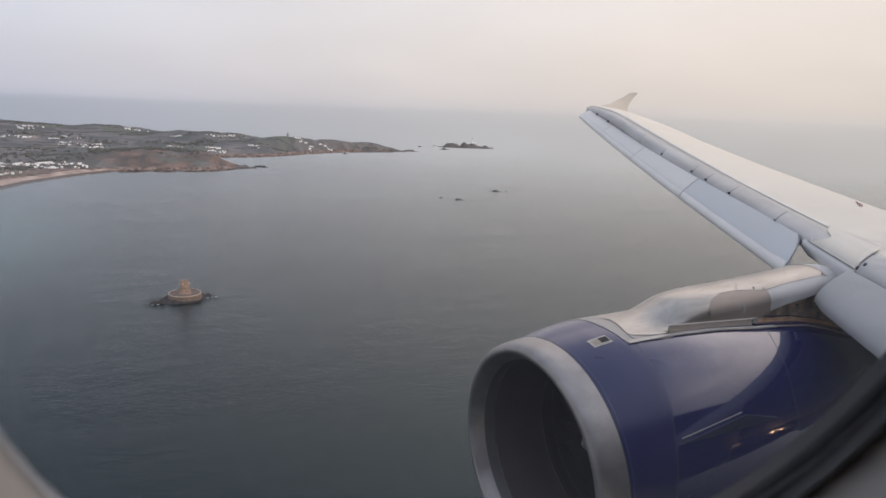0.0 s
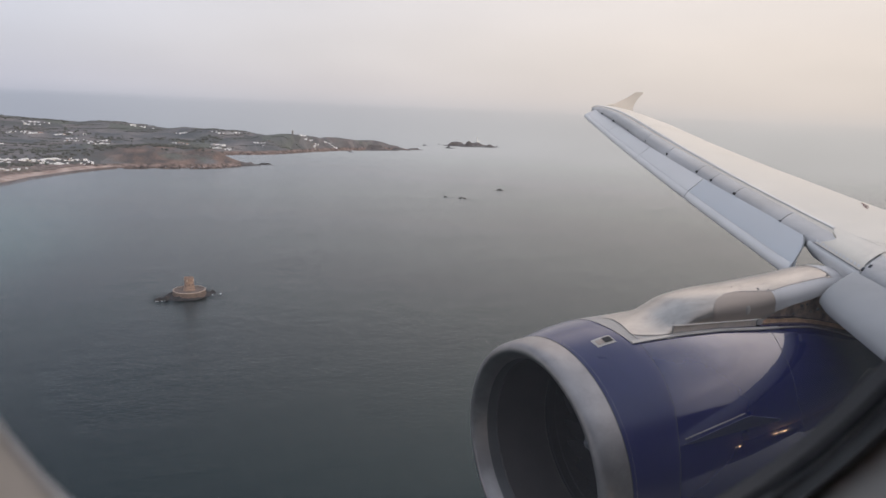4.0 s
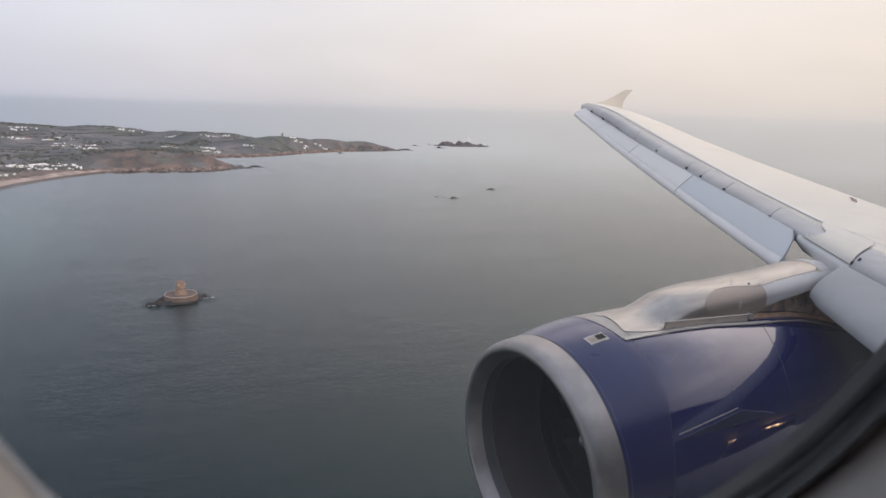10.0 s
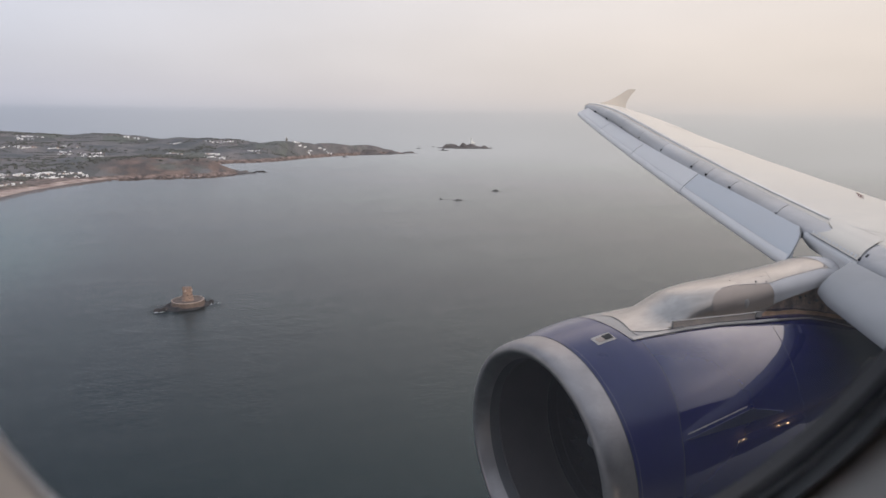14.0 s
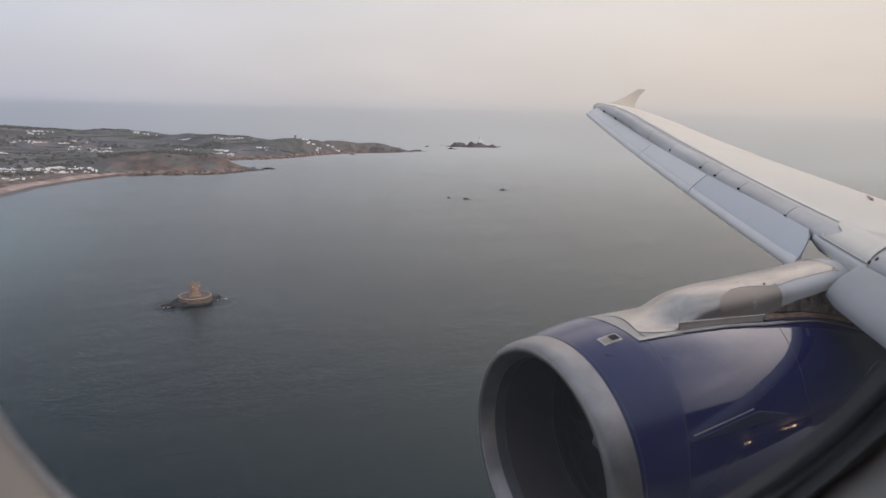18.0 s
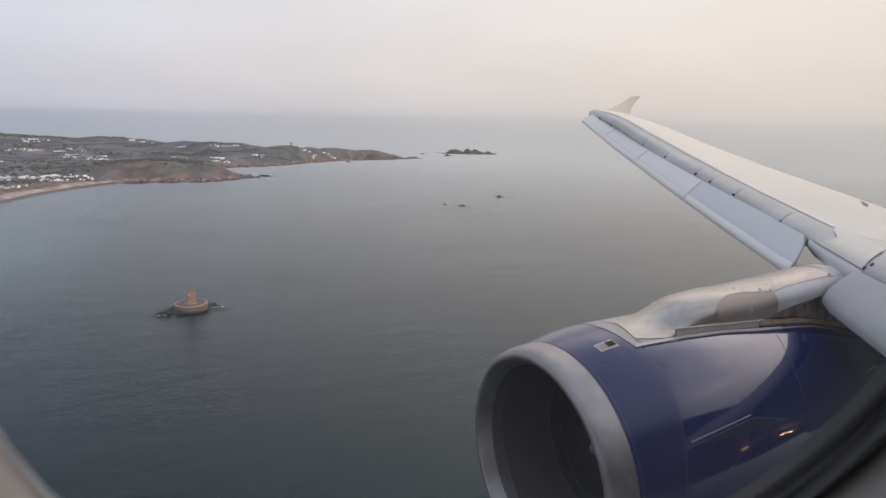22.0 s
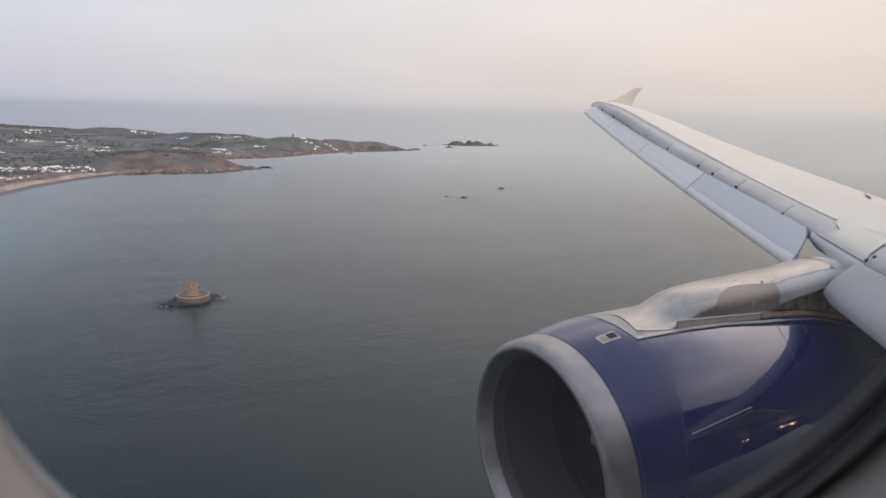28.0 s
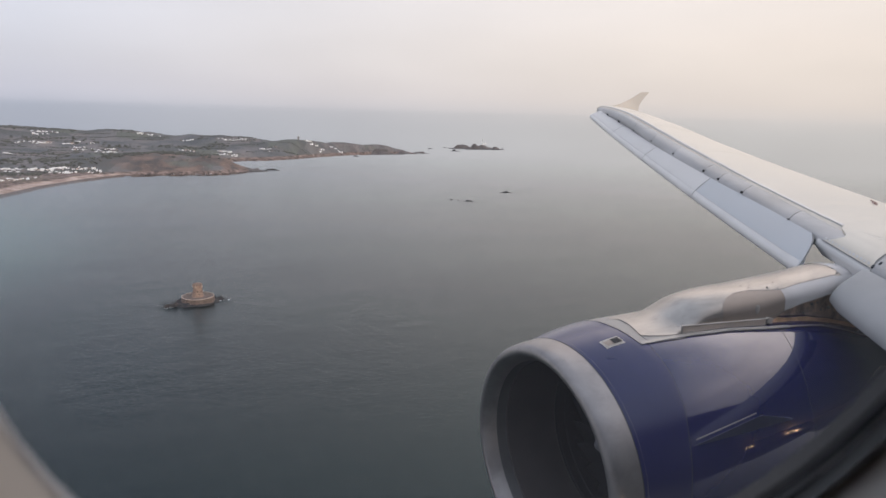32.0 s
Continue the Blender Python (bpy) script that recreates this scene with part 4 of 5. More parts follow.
# ---- the sea ----
def sea_material():
    m = bpy.data.materials.new("sea_water")
    m.use_nodes = True
    n, l = m.node_tree.nodes, m.node_tree.links
    b = n["Principled BSDF"]
    co = n.new("ShaderNodeTexCoord")

    def noise_of(scale, detail, sx=1, sy=1, rot=0):
        mp = n.new("ShaderNodeMapping")
        mp.inputs["Scale"].default_value = (sx, sy, 1)
        mp.inputs["Rotation"].default_value = (0, 0, radians(rot))
        l.new(co.outputs["Object"], mp.inputs[0])
        t = n.new("ShaderNodeTexNoise")
        t.inputs["Scale"].default_value, t.inputs["Detail"].default_value = scale, detail
        l.new(mp.outputs[0], t.inputs["Vector"])
        return t

    tone = noise_of(1 / 420, 5, 1, 1.7, 20)
    r = ramp(n, [(0.3, (0.0004, 0.0060, 0.0066)), (0.55, (0.0006, 0.0078, 0.0080)), (0.75, (0.0010, 0.0104, 0.0100))], "LINEAR")
    l.new(tone.outputs["Fac"], r.inputs[0])
    # pale sandy shallows towards the beach
    dist = n.new("ShaderNodeVectorMath")
    dist.operation = "DISTANCE"
    l.new(co.outputs["Object"], dist.inputs[0])
    dist.inputs[1].default_value = (-900, 1150, 0)
    near = n.new("ShaderNodeMapRange")
    near.interpolation_type = "SMOOTHSTEP"
    near.inputs["From Min"].default_value, near.inputs["From Max"].default_value = 950, 550
    l.new(dist.outputs["Value"], near.inputs[0])
    mx = n.new("ShaderNodeMix")
    mx.data_type = "RGBA"
    l.new(near.outputs[0], mx.inputs["Factor"])
    l.new(r.outputs[0], mx.inputs["A"])
    mx.inputs["B"].default_value = (0.10, 0.20, 0.18, 1)
    l.new(mx.outputs["Result"], b.inputs["Base Color"])
    # slicks and ruffled water
    slick = noise_of(1 / 260, 6, 1, 2.6, 15)
    rr = n.new("ShaderNodeMapRange")
    rr.inputs["From Min"].default_value, rr.inputs["From Max"].default_value = 0.35, 0.7
    rr.inputs["To Min"].default_value, rr.inputs["To Max"].default_value = 0.145, 0.20
    l.new(slick.outputs["Fac"], rr.inputs[0])
    l.new(rr.outputs[0], b.inputs["Roughness"])
    b.inputs["IOR"].default_value = 1.33
    b.inputs["Specular IOR Level"].default_value = 0.29
    b.inputs["Specular Tint"].default_value = (0.30, 0.80, 0.88, 1)
    waves = noise_of(1 / 2.3, 4, 0.5, 1, 14)
    swell = noise_of(1 / 8, 5, 0.6, 1, 20)
    b1, b2 = n.new("ShaderNodeBump"), n.new("ShaderNodeBump")
    b1.inputs["Strength"].default_value, b1.inputs["Distance"].default_value = 1.0, 0.56
    b2.inputs["Strength"].default_value, b2.inputs["Distance"].default_value = 1.0, 0.26
    l.new(waves.outputs["Fac"], b1.inputs["Height"])
    l.new(swell.outputs["Fac"], b2.inputs["Height"])
    l.new(b2.outputs[0], b1.inputs["Normal"])
    # longer wind chop, in uneven streaks
    chop = noise_of(1 / 26, 5, 0.42, 1, 24)
    b3 = n.new("ShaderNodeBump")
    b3.inputs["Strength"].default_value, b3.inputs["Distance"].default_value = 1.0, 0.75
    l.new(chop.outputs["Fac"], b3.inputs["Height"])
    l.new(b3.outputs[0], b2.inputs["Normal"])
    l.new(b1.outputs[0], b.inputs["Normal"])
    # haze drawn by alpha: the sheet thins with distance into the backdrop
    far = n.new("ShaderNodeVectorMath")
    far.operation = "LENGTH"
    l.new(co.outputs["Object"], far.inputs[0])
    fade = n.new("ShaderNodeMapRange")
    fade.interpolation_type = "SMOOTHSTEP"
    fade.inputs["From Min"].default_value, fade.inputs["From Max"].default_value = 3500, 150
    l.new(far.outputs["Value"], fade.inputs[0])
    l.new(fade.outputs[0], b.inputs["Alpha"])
    return m


bm = bmesh.new()
rings = [0.0] + [60 * 1.17 ** k for k in range(33)]
n = 96
cv = bm.verts.new((0, 0, 0))
prev = None
for r in rings[1:]:
    cur = [bm.verts.new((r * math.cos(2 * math.pi * k / n), r * math.sin(2 * math.pi * k / n), 0)) for k in range(n)]
    for k in range(n):
        if prev is None:
            bm.faces.new((cv, cur[k], cur[(k + 1) % n]))
        else:
            bm.faces.new((prev[k], cur[k], cur[(k + 1) % n], prev[(k + 1) % n]))
    prev = cur
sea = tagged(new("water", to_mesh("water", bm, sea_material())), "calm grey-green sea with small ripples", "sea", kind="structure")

# ---- the coast ----
COAST = [(-620, 820), (-500, 1050), (-434, 1190), (-380, 1330), (-330, 1372), (-268, 1385), (-300, 1425), (-311, 1480), (-255, 1640), (-220, 1715), (-169, 1853), (-79, 2004), (1, 2105),
         (130, 2102), (274, 2105), (345, 2150), (392, 2195), (360, 2250), (250, 2420), (230, 2560), (330, 2625), (429, 2642), (520, 2665), (613, 2705), (760, 2830), (920, 2936), (1120, 2985),
         (1290, 3005), (1250, 3040), (1050, 3120), (850, 3260), (640, 3450), (400, 3650), (100, 3900), (-500, 4300), (-1500, 4700), (-2400, 4800), (-2400, 820)]
CA = np.array(COAST, float)
CB = np.roll(CA, -1, axis=0)


def coast_distance(x, y):
    """Metres inland of the shore; negative at sea. Arrays."""
    x, y = np.asarray(x, float), np.asarray(y, float)
    best = np.full(x.shape, 1e18)
    inside = np.zeros(x.shape, bool)
    for (ax, ay), (bx, by) in zip(CA, CB):
        ex, ey = bx - ax, by - ay
        t = np.clip(((x - ax) * ex + (y - ay) * ey) / (ex * ex + ey * ey), 0, 1)
        best = np.minimum(best, (x - ax - t * ex) ** 2 + (y - ay - t * ey) ** 2)
        if ay != by:
            cross = ((ay > y) != (by > y)) & (x < (bx - ax) * (y - ay) / (by - ay) + ax)
            inside ^= cross
    return np.where(inside, 1, -1) * np.sqrt(best)


def sm(v):
    v = np.clip(v, 0, 1)
    return v * v * (3 - 2 * v)


# x, y, radius along x, radius along y, height
HILLS = [(-700, 3300, 900, 520, 75), (-20, 3220, 320, 330, 62), (420, 3060, 260, 260, 47), (300, 3120, 170, 200, 56), (690, 2890, 250, 160, 48), (900, 2985, 190, 110, 35), (1090, 3010, 150, 90, 29),
         (110, 2275, 250, 120, 34), (270, 2235, 130, 70, 33), (-500, 2600, 500, 420, 22), (-1300, 2600, 600, 700, 50)]


def ripple(x, y, seed, count, size):
    """Smooth uneven ground from a few dozen waves."""
    g = np.random.RandomState(seed)
    out = np.zeros_like(x)
    for k in range(count):
        a, f, p = g.uniform(0, 2 * np.pi), g.uniform(0.5, 1.6) / size, g.uniform(0, 2 * np.pi)
        out += np.sin((x * np.cos(a) + y * np.sin(a)) * 2 * np.pi * f + p)
    return out / np.sqrt(count)


def land_height(x, y):
    x, y = np.asarray(x, float), np.asarray(y, float)
    d = coast_distance(x, y) + 3 * ripple(x, y, 3, 14, 70) * sm((x + 100) / 150)
    sandy = sm((60 - x) / 160) * sm((2180 - y) / 120)
    cliff = 1 - sandy
    h = np.zeros_like(x)
    for cx, cy, rx, ry, top in HILLS:
        h = np.maximum(h, top * np.exp(-((x - cx) / rx) ** 2 - ((y - cy) / ry) ** 2)) + 0.15 * top * np.exp(-((x - cx) / (rx * 1.6)) ** 2 - ((y - cy) / (ry * 1.6)) ** 2)
    rise = np.where(cliff > 0.5, sm(d / (75 - 30 * sm((x - 800) / 150))), sm((d - 40) / 420))
    z = h * rise + cliff * 7 * sm(d / 22) + sandy * (5 * sm(d / 60) + 5 * sm((d - 60) / 200))
    z = z + (1.5 * ripple(x, y, 5, 18, 160) + 0.7 * ripple(x, y, 6, 24, 75) * (0.4 + cliff) + 0.35 * ripple(x, y, 7, 30, 30) * (0.15 + 0.6 * cliff)) * sm(d / 60)
    return np.where(d < 0, np.maximum(-6, d * 0.7), z)


def land_material():
    m = bpy.data.materials.new("heath_and_fields")
    m.use_nodes = True
    n, l = m.node_tree.nodes, m.node_tree.links
    b = n["Principled BSDF"]
    b.inputs["Roughness"].default_value = 0.95
    b.inputs["Specular IOR Level"].default_value = 0.1
    co = n.new("ShaderNodeTexCoord")
    sep = n.new("ShaderNodeSeparateXYZ")
    l.new(co.outputs["Object"], sep.inputs[0])

    def tex(scale, detail=5, kind="ShaderNodeTexNoise"):
        t = n.new(kind)
        t.inputs["Scale"].default_value = scale
        if kind == "ShaderNodeTexNoise":
            t.inputs["Detail"].default_value = detail
        l.new(co.outputs["Object"], t.inputs["Vector"])
        return t

    def mixc(fac, a, b_):
        x = n.new("ShaderNodeMix")
        x.data_type = "RGBA"
        for key, v in (("Factor", fac), ("A", a), ("B", b_)):
            if isinstance(v, (tuple, float)):
                x.inputs[key].default_value = v if isinstance(v, float) else (*v, 1)
            else:
                l.new(v, x.inputs[key])
        return x.outputs["Result"]

    def rng(src, a, b_, c=0.0, d=1.0):
        x = n.new("ShaderNodeMapRange")
        for key, v in (("From Min", a), ("From Max", b_), ("To Min", c), ("To Max", d)):
            x.inputs[key].default_value = v
        l.new(src, x.inputs[0])
        return x.outputs[0]

    def times(a, b_):
        x = n.new("ShaderNodeMath")
        x.operation = "MULTIPLY"
        l.new(a, x.inputs[0])
        l.new(b_, x.inputs[1])
        return x.outputs[0]

    # heath and field colours greyed and paled: distance haze painted in
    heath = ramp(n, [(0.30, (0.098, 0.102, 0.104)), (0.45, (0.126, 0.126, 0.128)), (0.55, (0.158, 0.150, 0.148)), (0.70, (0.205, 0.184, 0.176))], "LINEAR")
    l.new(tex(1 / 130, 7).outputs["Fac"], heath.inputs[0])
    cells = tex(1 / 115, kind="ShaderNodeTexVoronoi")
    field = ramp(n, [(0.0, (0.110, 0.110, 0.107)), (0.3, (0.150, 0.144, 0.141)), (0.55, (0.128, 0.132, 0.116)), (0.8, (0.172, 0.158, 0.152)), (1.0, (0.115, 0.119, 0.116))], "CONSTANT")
    sepc = n.new("ShaderNodeSeparateColor")
    l.new(cells.outputs["Color"], sepc.inputs[0])
    l.new(sepc.outputs[0], field.inputs[0])
    where = rng(tex(1 / 330, 2).outputs["Fac"], 0.46, 0.56)
    col = mixc(where, heath.outputs[0], field.outputs[0])
    # bracken, russet, on the low headland
    px = rng(sep.outputs["X"], -80, 60)
    py = rng(sep.outputs["Y"], 2480, 2380)
    rus = ramp(n, [(0.36, (0.092, 0.084, 0.080)), (0.48, (0.140, 0.108, 0.096)), (0.64, (0.200, 0.145, 0.122))], "LINEAR")
    l.new(tex(1 / 60, 6).outputs["Fac"], rus.inputs[0])
    col = mixc(times(times(px, py), rng(tex(1 / 90, 3).outputs["Fac"], 0.38, 0.5)), col, rus.outputs[0])
    # dune grass behind the beach
    gy = rng(sep.outputs["Y"], 2050, 1850)
    dune = ramp(n, [(0.35, (0.11, 0.105, 0.06)), (0.62, (0.24, 0.20, 0.125))], "LINEAR")
    l.new(tex(1 / 75, 6).outputs["Fac"], dune.inputs[0])
    low = rng(sep.outputs["Z"], 17, 11)
    col = mixc(times(gy, low), col, dune.outputs[0])
    # bare granite at the foot of the cliffs, sand on the beach
    rock = ramp(n, [(0.35, (0.075, 0.062, 0.056)), (0.65, (0.27, 0.20, 0.172))], "LINEAR")
    l.new(tex(1 / 14, 6).outputs["Fac"], rock.inputs[0])
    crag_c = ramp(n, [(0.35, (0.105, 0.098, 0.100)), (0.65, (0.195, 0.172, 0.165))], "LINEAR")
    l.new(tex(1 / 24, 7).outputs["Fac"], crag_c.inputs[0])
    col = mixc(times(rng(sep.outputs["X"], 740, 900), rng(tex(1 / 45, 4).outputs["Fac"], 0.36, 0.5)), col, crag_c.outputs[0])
    foot = rng(sep.outputs["Z"], 9.5, 4.5)
    col = mixc(foot, col, rock.outputs[0])
    sand = ramp(n, [(0.35, (0.27, 0.20, 0.168)), (0.65, (0.45, 0.355, 0.305))], "LINEAR")
    l.new(tex(1 / 30, 5).outputs["Fac"], sand.inputs[0])
    wet = rng(sep.outputs["Z"], 0.4, 0.1)
    shore = mixc(wet, sand.outputs[0], (0.235, 0.18, 0.158))
    bx = rng(sep.outputs["X"], 40, -20)
    by = rng(sep.outputs["Y"], 2190, 2130)
    col = mixc(times(times(bx, by), rng(sep.outputs["Z"], 4.4, 3.2)), col, shore)
    # every land colour raised again to stand in for haze
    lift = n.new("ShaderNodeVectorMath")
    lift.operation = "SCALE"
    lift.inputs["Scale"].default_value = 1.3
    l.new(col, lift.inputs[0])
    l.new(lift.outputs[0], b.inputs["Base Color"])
    bp = n.new("ShaderNodeBump")
    bp.inputs["Strength"].default_value, bp.inputs["Distance"].default_value = 1.0, 4.0
    l.new(tex(1 / 9, 5).outputs["Fac"], bp.inputs["Height"])
    l.new(bp.outputs[0], b.inputs["Normal"])
    return m


gx = np.concatenate([np.arange(-2200, -700, 30.0), np.arange(-700, 1401, 6.0)])
gy = np.concatenate([np.arange(860, 2400, 6.0), np.arange(2400, 3300, 9.0), np.arange(3300, 4701, 25.0)])
GX, GY = np.meshgrid(gx, gy)
GZ = land_height(GX, GY)
keep = GZ > -3
idx = np.arange(GX.size).reshape(GX.shape)
quad_ok = keep[:-1, :-1] | keep[1:, :-1] | keep[:-1, 1:] | keep[1:, 1:]
quads = np.stack([idx[:-1, :-1], idx[:-1, 1:], idx[1:, 1:], idx[1:, :-1]], -1)[quad_ok]
used = np.unique(quads)
remap = np.zeros(GX.size, int)
remap[used] = np.arange(used.size)
verts = np.stack([GX.ravel(), GY.ravel(), GZ.ravel()], -1)[used]
land_me = bpy.data.meshes.new("ground")
land_me.from_pydata(verts.tolist(), [], remap[quads].tolist())
land_me.polygons.foreach_set("use_smooth", [True] * len(land_me.polygons))
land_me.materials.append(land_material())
land = tagged(new("ground", land_me), "low heath-covered coast with a sandy bay", "coast", kind="structure")


def ground_z(x, y):
    return float(land_height(np.array([x]), np.array([y]))[0])


# ---- rocks, tower, lighthouse ----
M_ROCK = material("dark_wet_granite", (0.022, 0.021, 0.023), 0.8, 0, 0.4, 0.25, 0.8, 0.5, second=(0.060, 0.050, 0.046))
# granite greyed and lightened to carry the haze before the far rocks
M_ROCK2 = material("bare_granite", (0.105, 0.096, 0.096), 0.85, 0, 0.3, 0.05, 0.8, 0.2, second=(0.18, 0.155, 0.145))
M_STONE = material("pink_granite_masonry", (0.30, 0.21, 0.165), 0.85, 0, 0.25, 0.3, 0.4, 1.2)
# tower granite darkened: the ring wall's shade is in the colour
M_RINGSHADE = material("weathered_dark_granite", (0.150, 0.112, 0.092), 0.9, 0, 0.3, 0.25, 0.5, 1.0)
M_FLAGS = material("weathered_flagstones", (0.092, 0.074, 0.064), 0.9, 0, 0.25, 0.3, 0.4, 1.2)
M_COPING = material("pale_stone_coping", (0.50, 0.39, 0.32), 0.8)
M_LWHITE = material("white_lime_render", (0.80, 0.80, 0.78), 0.6, 0, 0.05, 0.2)
M_CONC = material("weathered_concrete", (0.25, 0.235, 0.225), 0.85, 0, 0.15, 0.2)
M_DARK = material("dark_opening", (0.03, 0.03, 0.03), 0.8)


def crag(seed, rx, ry, h, peaks, res=34, jag=1.0, shelf=0.0):
    """A rough rock standing out of the water."""
    g = random.Random(seed)
    tops = [(g.uniform(-0.6, 0.6), g.uniform(-0.5, 0.5), g.uniform(0.18, 0.42), g.uniform(0.5, 1.0)) for _ in range(peaks)]
    bm = bmesh.new()
    rows = []
    for j in range(res + 1):
        row = []
        for i in range(res + 1):
            u, v = -1.15 + 2.3 * i / res, -1.15 + 2.3 * j / res
            rim = 1 - smooth01((math.hypot(u, v) - 0.45) / 0.6)
            z = sum(p * math.exp(-((u - a) ** 2 + (v - b) ** 2) / (w * w)) for a, b, w, p in tops) / max(1, peaks * 0.4)
            f = noise.fractal(Vector((u * 2.6 + seed, v * 2.6, seed)), 0.9, 2.1, 5)
            f2 = abs(noise.noise(Vector((u * 7 + seed, v * 7, 3))))
            z = (0.25 + z * 0.8 + f * 0.35 * jag - f2 * 0.25 * jag) * rim
            if shelf:
                z = (shelf * rim ** 0.6 + (f * 0.7 - f2 * 0.9) * 3.2 * rim) / h + 0.12
            edge = 1 + 0.22 * noise.noise(Vector((u * 1.7, v * 1.7, seed + 5)))
            row.append((u * rx * edge, v * ry * edge, z * h - 0.12 * h - 1.2 * (1 - rim)))
        rows.append(row)
    grid_faces(bm, rows)
    return bm


def rock(seed, x, y, rx, ry, h, peaks=3, rot=0, mat=None, *, jag=1.0, shelf=0.0, label="dark sea-washed rock standing in shallow water", name="sea_rock"):
    ob = new(name, to_mesh(name, crag(seed, rx, ry, h, peaks, jag=jag, shelf=shelf), mat or M_ROCK, sharp=60))
    ob.location, ob.rotation_euler = (x, y, 0), (0, 0, radians(rot))
    return tagged(ob, label, "rock", "rocks off the coast")


rock(11, 899, 1487, 14, 6, 2.8, 2, -30)
rock(12, 925, 1478, 3, 2, 1.4, 1, 10)
rock(13, 722, 1357, 12, 5, 3.0, 3, -25, label="low dark rock with a peak, awash")
rock(14, 694, 1391, 5, 3, 2.2, 1, -25)
rock(15, 705, 1380, 2.5, 2, 1.0, 1, 0)
rock(16, 1592, 3167, 24, 14, 7, 3, -30)
rock(17, 1680, 3480, 6, 5, 5, 1, 0)
rock(18, 2010, 3390, 6, 5, 5, 1, 0)
rock(19, 1540, 3370, 14, 9, 3, 2, 0)
rock(20, 445, 2203, 24, 8, 5, 3, -10, label="flat reef of dark rock")
rock(21, 930, 2800, 14, 7, 3, 2, 0)
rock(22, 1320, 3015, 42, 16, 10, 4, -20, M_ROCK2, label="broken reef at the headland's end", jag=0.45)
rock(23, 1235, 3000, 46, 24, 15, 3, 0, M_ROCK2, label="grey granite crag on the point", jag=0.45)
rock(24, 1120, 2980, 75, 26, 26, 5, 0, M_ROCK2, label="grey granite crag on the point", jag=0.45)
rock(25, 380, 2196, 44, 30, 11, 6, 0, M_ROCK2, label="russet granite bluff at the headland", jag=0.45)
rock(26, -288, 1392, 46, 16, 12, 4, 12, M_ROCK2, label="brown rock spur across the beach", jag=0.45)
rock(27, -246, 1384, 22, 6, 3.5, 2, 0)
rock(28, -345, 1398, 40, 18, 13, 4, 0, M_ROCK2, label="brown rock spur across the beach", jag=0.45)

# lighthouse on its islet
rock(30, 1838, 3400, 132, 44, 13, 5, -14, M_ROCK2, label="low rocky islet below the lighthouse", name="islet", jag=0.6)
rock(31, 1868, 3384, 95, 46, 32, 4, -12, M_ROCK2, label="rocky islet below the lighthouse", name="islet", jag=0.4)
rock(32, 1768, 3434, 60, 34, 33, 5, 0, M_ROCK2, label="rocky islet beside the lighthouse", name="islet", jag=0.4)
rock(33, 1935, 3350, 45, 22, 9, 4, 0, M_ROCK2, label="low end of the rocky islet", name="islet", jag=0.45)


def lathe(profile, n=40):
    bm = bmesh.new()
    vs = grid_faces(bm, [[(r * math.cos(2 * math.pi * k / n), r * math.sin(2 * math.pi * k / n), z) for k in range(n)] for r, z in profile], close_u=True)
    bm.faces.new(vs[0]); bm.faces.new(vs[-1])
    return bm


lighthouse = tagged(new("lighthouse"), "slim white lighthouse with gallery on a rocky islet", "lighthouse")
lighthouse.location = (1872, 3380, 27)
lighthouse.scale = (1.5, 1.5, 1.2)
part("tower", lathe([(4.0, -6), (3.9, 0), (3.4, 6), (2.9, 13), (2.75, 16.5)]), M_LWHITE, lighthouse)
part("gallery", lathe([(2.7, 16.4), (3.7, 16.9), (3.7, 17.3), (2.2, 17.35)]), M_LWHITE, lighthouse)
part("lantern", lathe([(1.7, 17.3), (1.7, 20.0), (1.75, 20.1)], 12), M_CONC, lighthouse, "glazed lantern room")
part("cap", lathe([(2.0, 20.05), (1.6, 20.9), (0.7, 21.6), (0.15, 21.9), (0.12, 23)]), M_LWHITE, lighthouse)
for z in (4, 9, 13.5):
    bm = bmesh.new()
    box(bm, (0, -3.62 + z * 0.055, z), (0.8, 0.35, 1.3))
    part("window", bm, M_DARK, lighthouse)
bm = bmesh.new()
box(bm, (9, -1, -0.5), (8, 6, 5), None, 0.15)
part("keepers_store", bm, M_LWHITE, lighthouse)

# round tower in a walled ring on its rock
TX, TY = 66, 714
rock(41, TX - 2, TY - 1, 27, 20, 11, 5, 10, M_ROCK, shelf=3.6, label="dark seaweed-covered rock under the tower", name="islet")
rock(42, TX - 24, TY - 6, 15, 8, 5.0, 4, 14, jag=0.7)
rock(43, TX + 22, TY + 3, 8, 6, 3.6, 3, 0, jag=0.7)
fort = tagged(new("round_tower"), "pink granite round tower inside a ring wall on a rock", "tower")
fort.location = (TX, TY, 2.8)
ring = part("ring_wall", lathe([(17.2, -4), (15.9, 2.9)], 64), M_RINGSHADE, fort, "battered granite ring wall, its shade painted dark")
bm = bmesh.new()
prof = [(15.9, 2.9), (16.0, 2.95), (16.0, 3.45), (15.1, 3.45), (15.05, -1.0)]
grid_faces(bm, [[(r * math.cos(2 * math.pi * k / 64), r * math.sin(2 * math.pi * k / 64), z) for k in range(64)] for r, z in prof], close_u=True)
bm.faces.ensure_lookup_table()
for f in bm.faces:
    f.material_index = 1 if f.calc_center_median().z < 2.6 else 0
part("parapet", bm, [M_COPING, M_RINGSHADE], ring, "pale coping on the parapet")
part("gun_platform", lathe([(15.2, -1.6), (15.2, -1.0), (0.5, -0.9)], 64), M_FLAGS, fort)
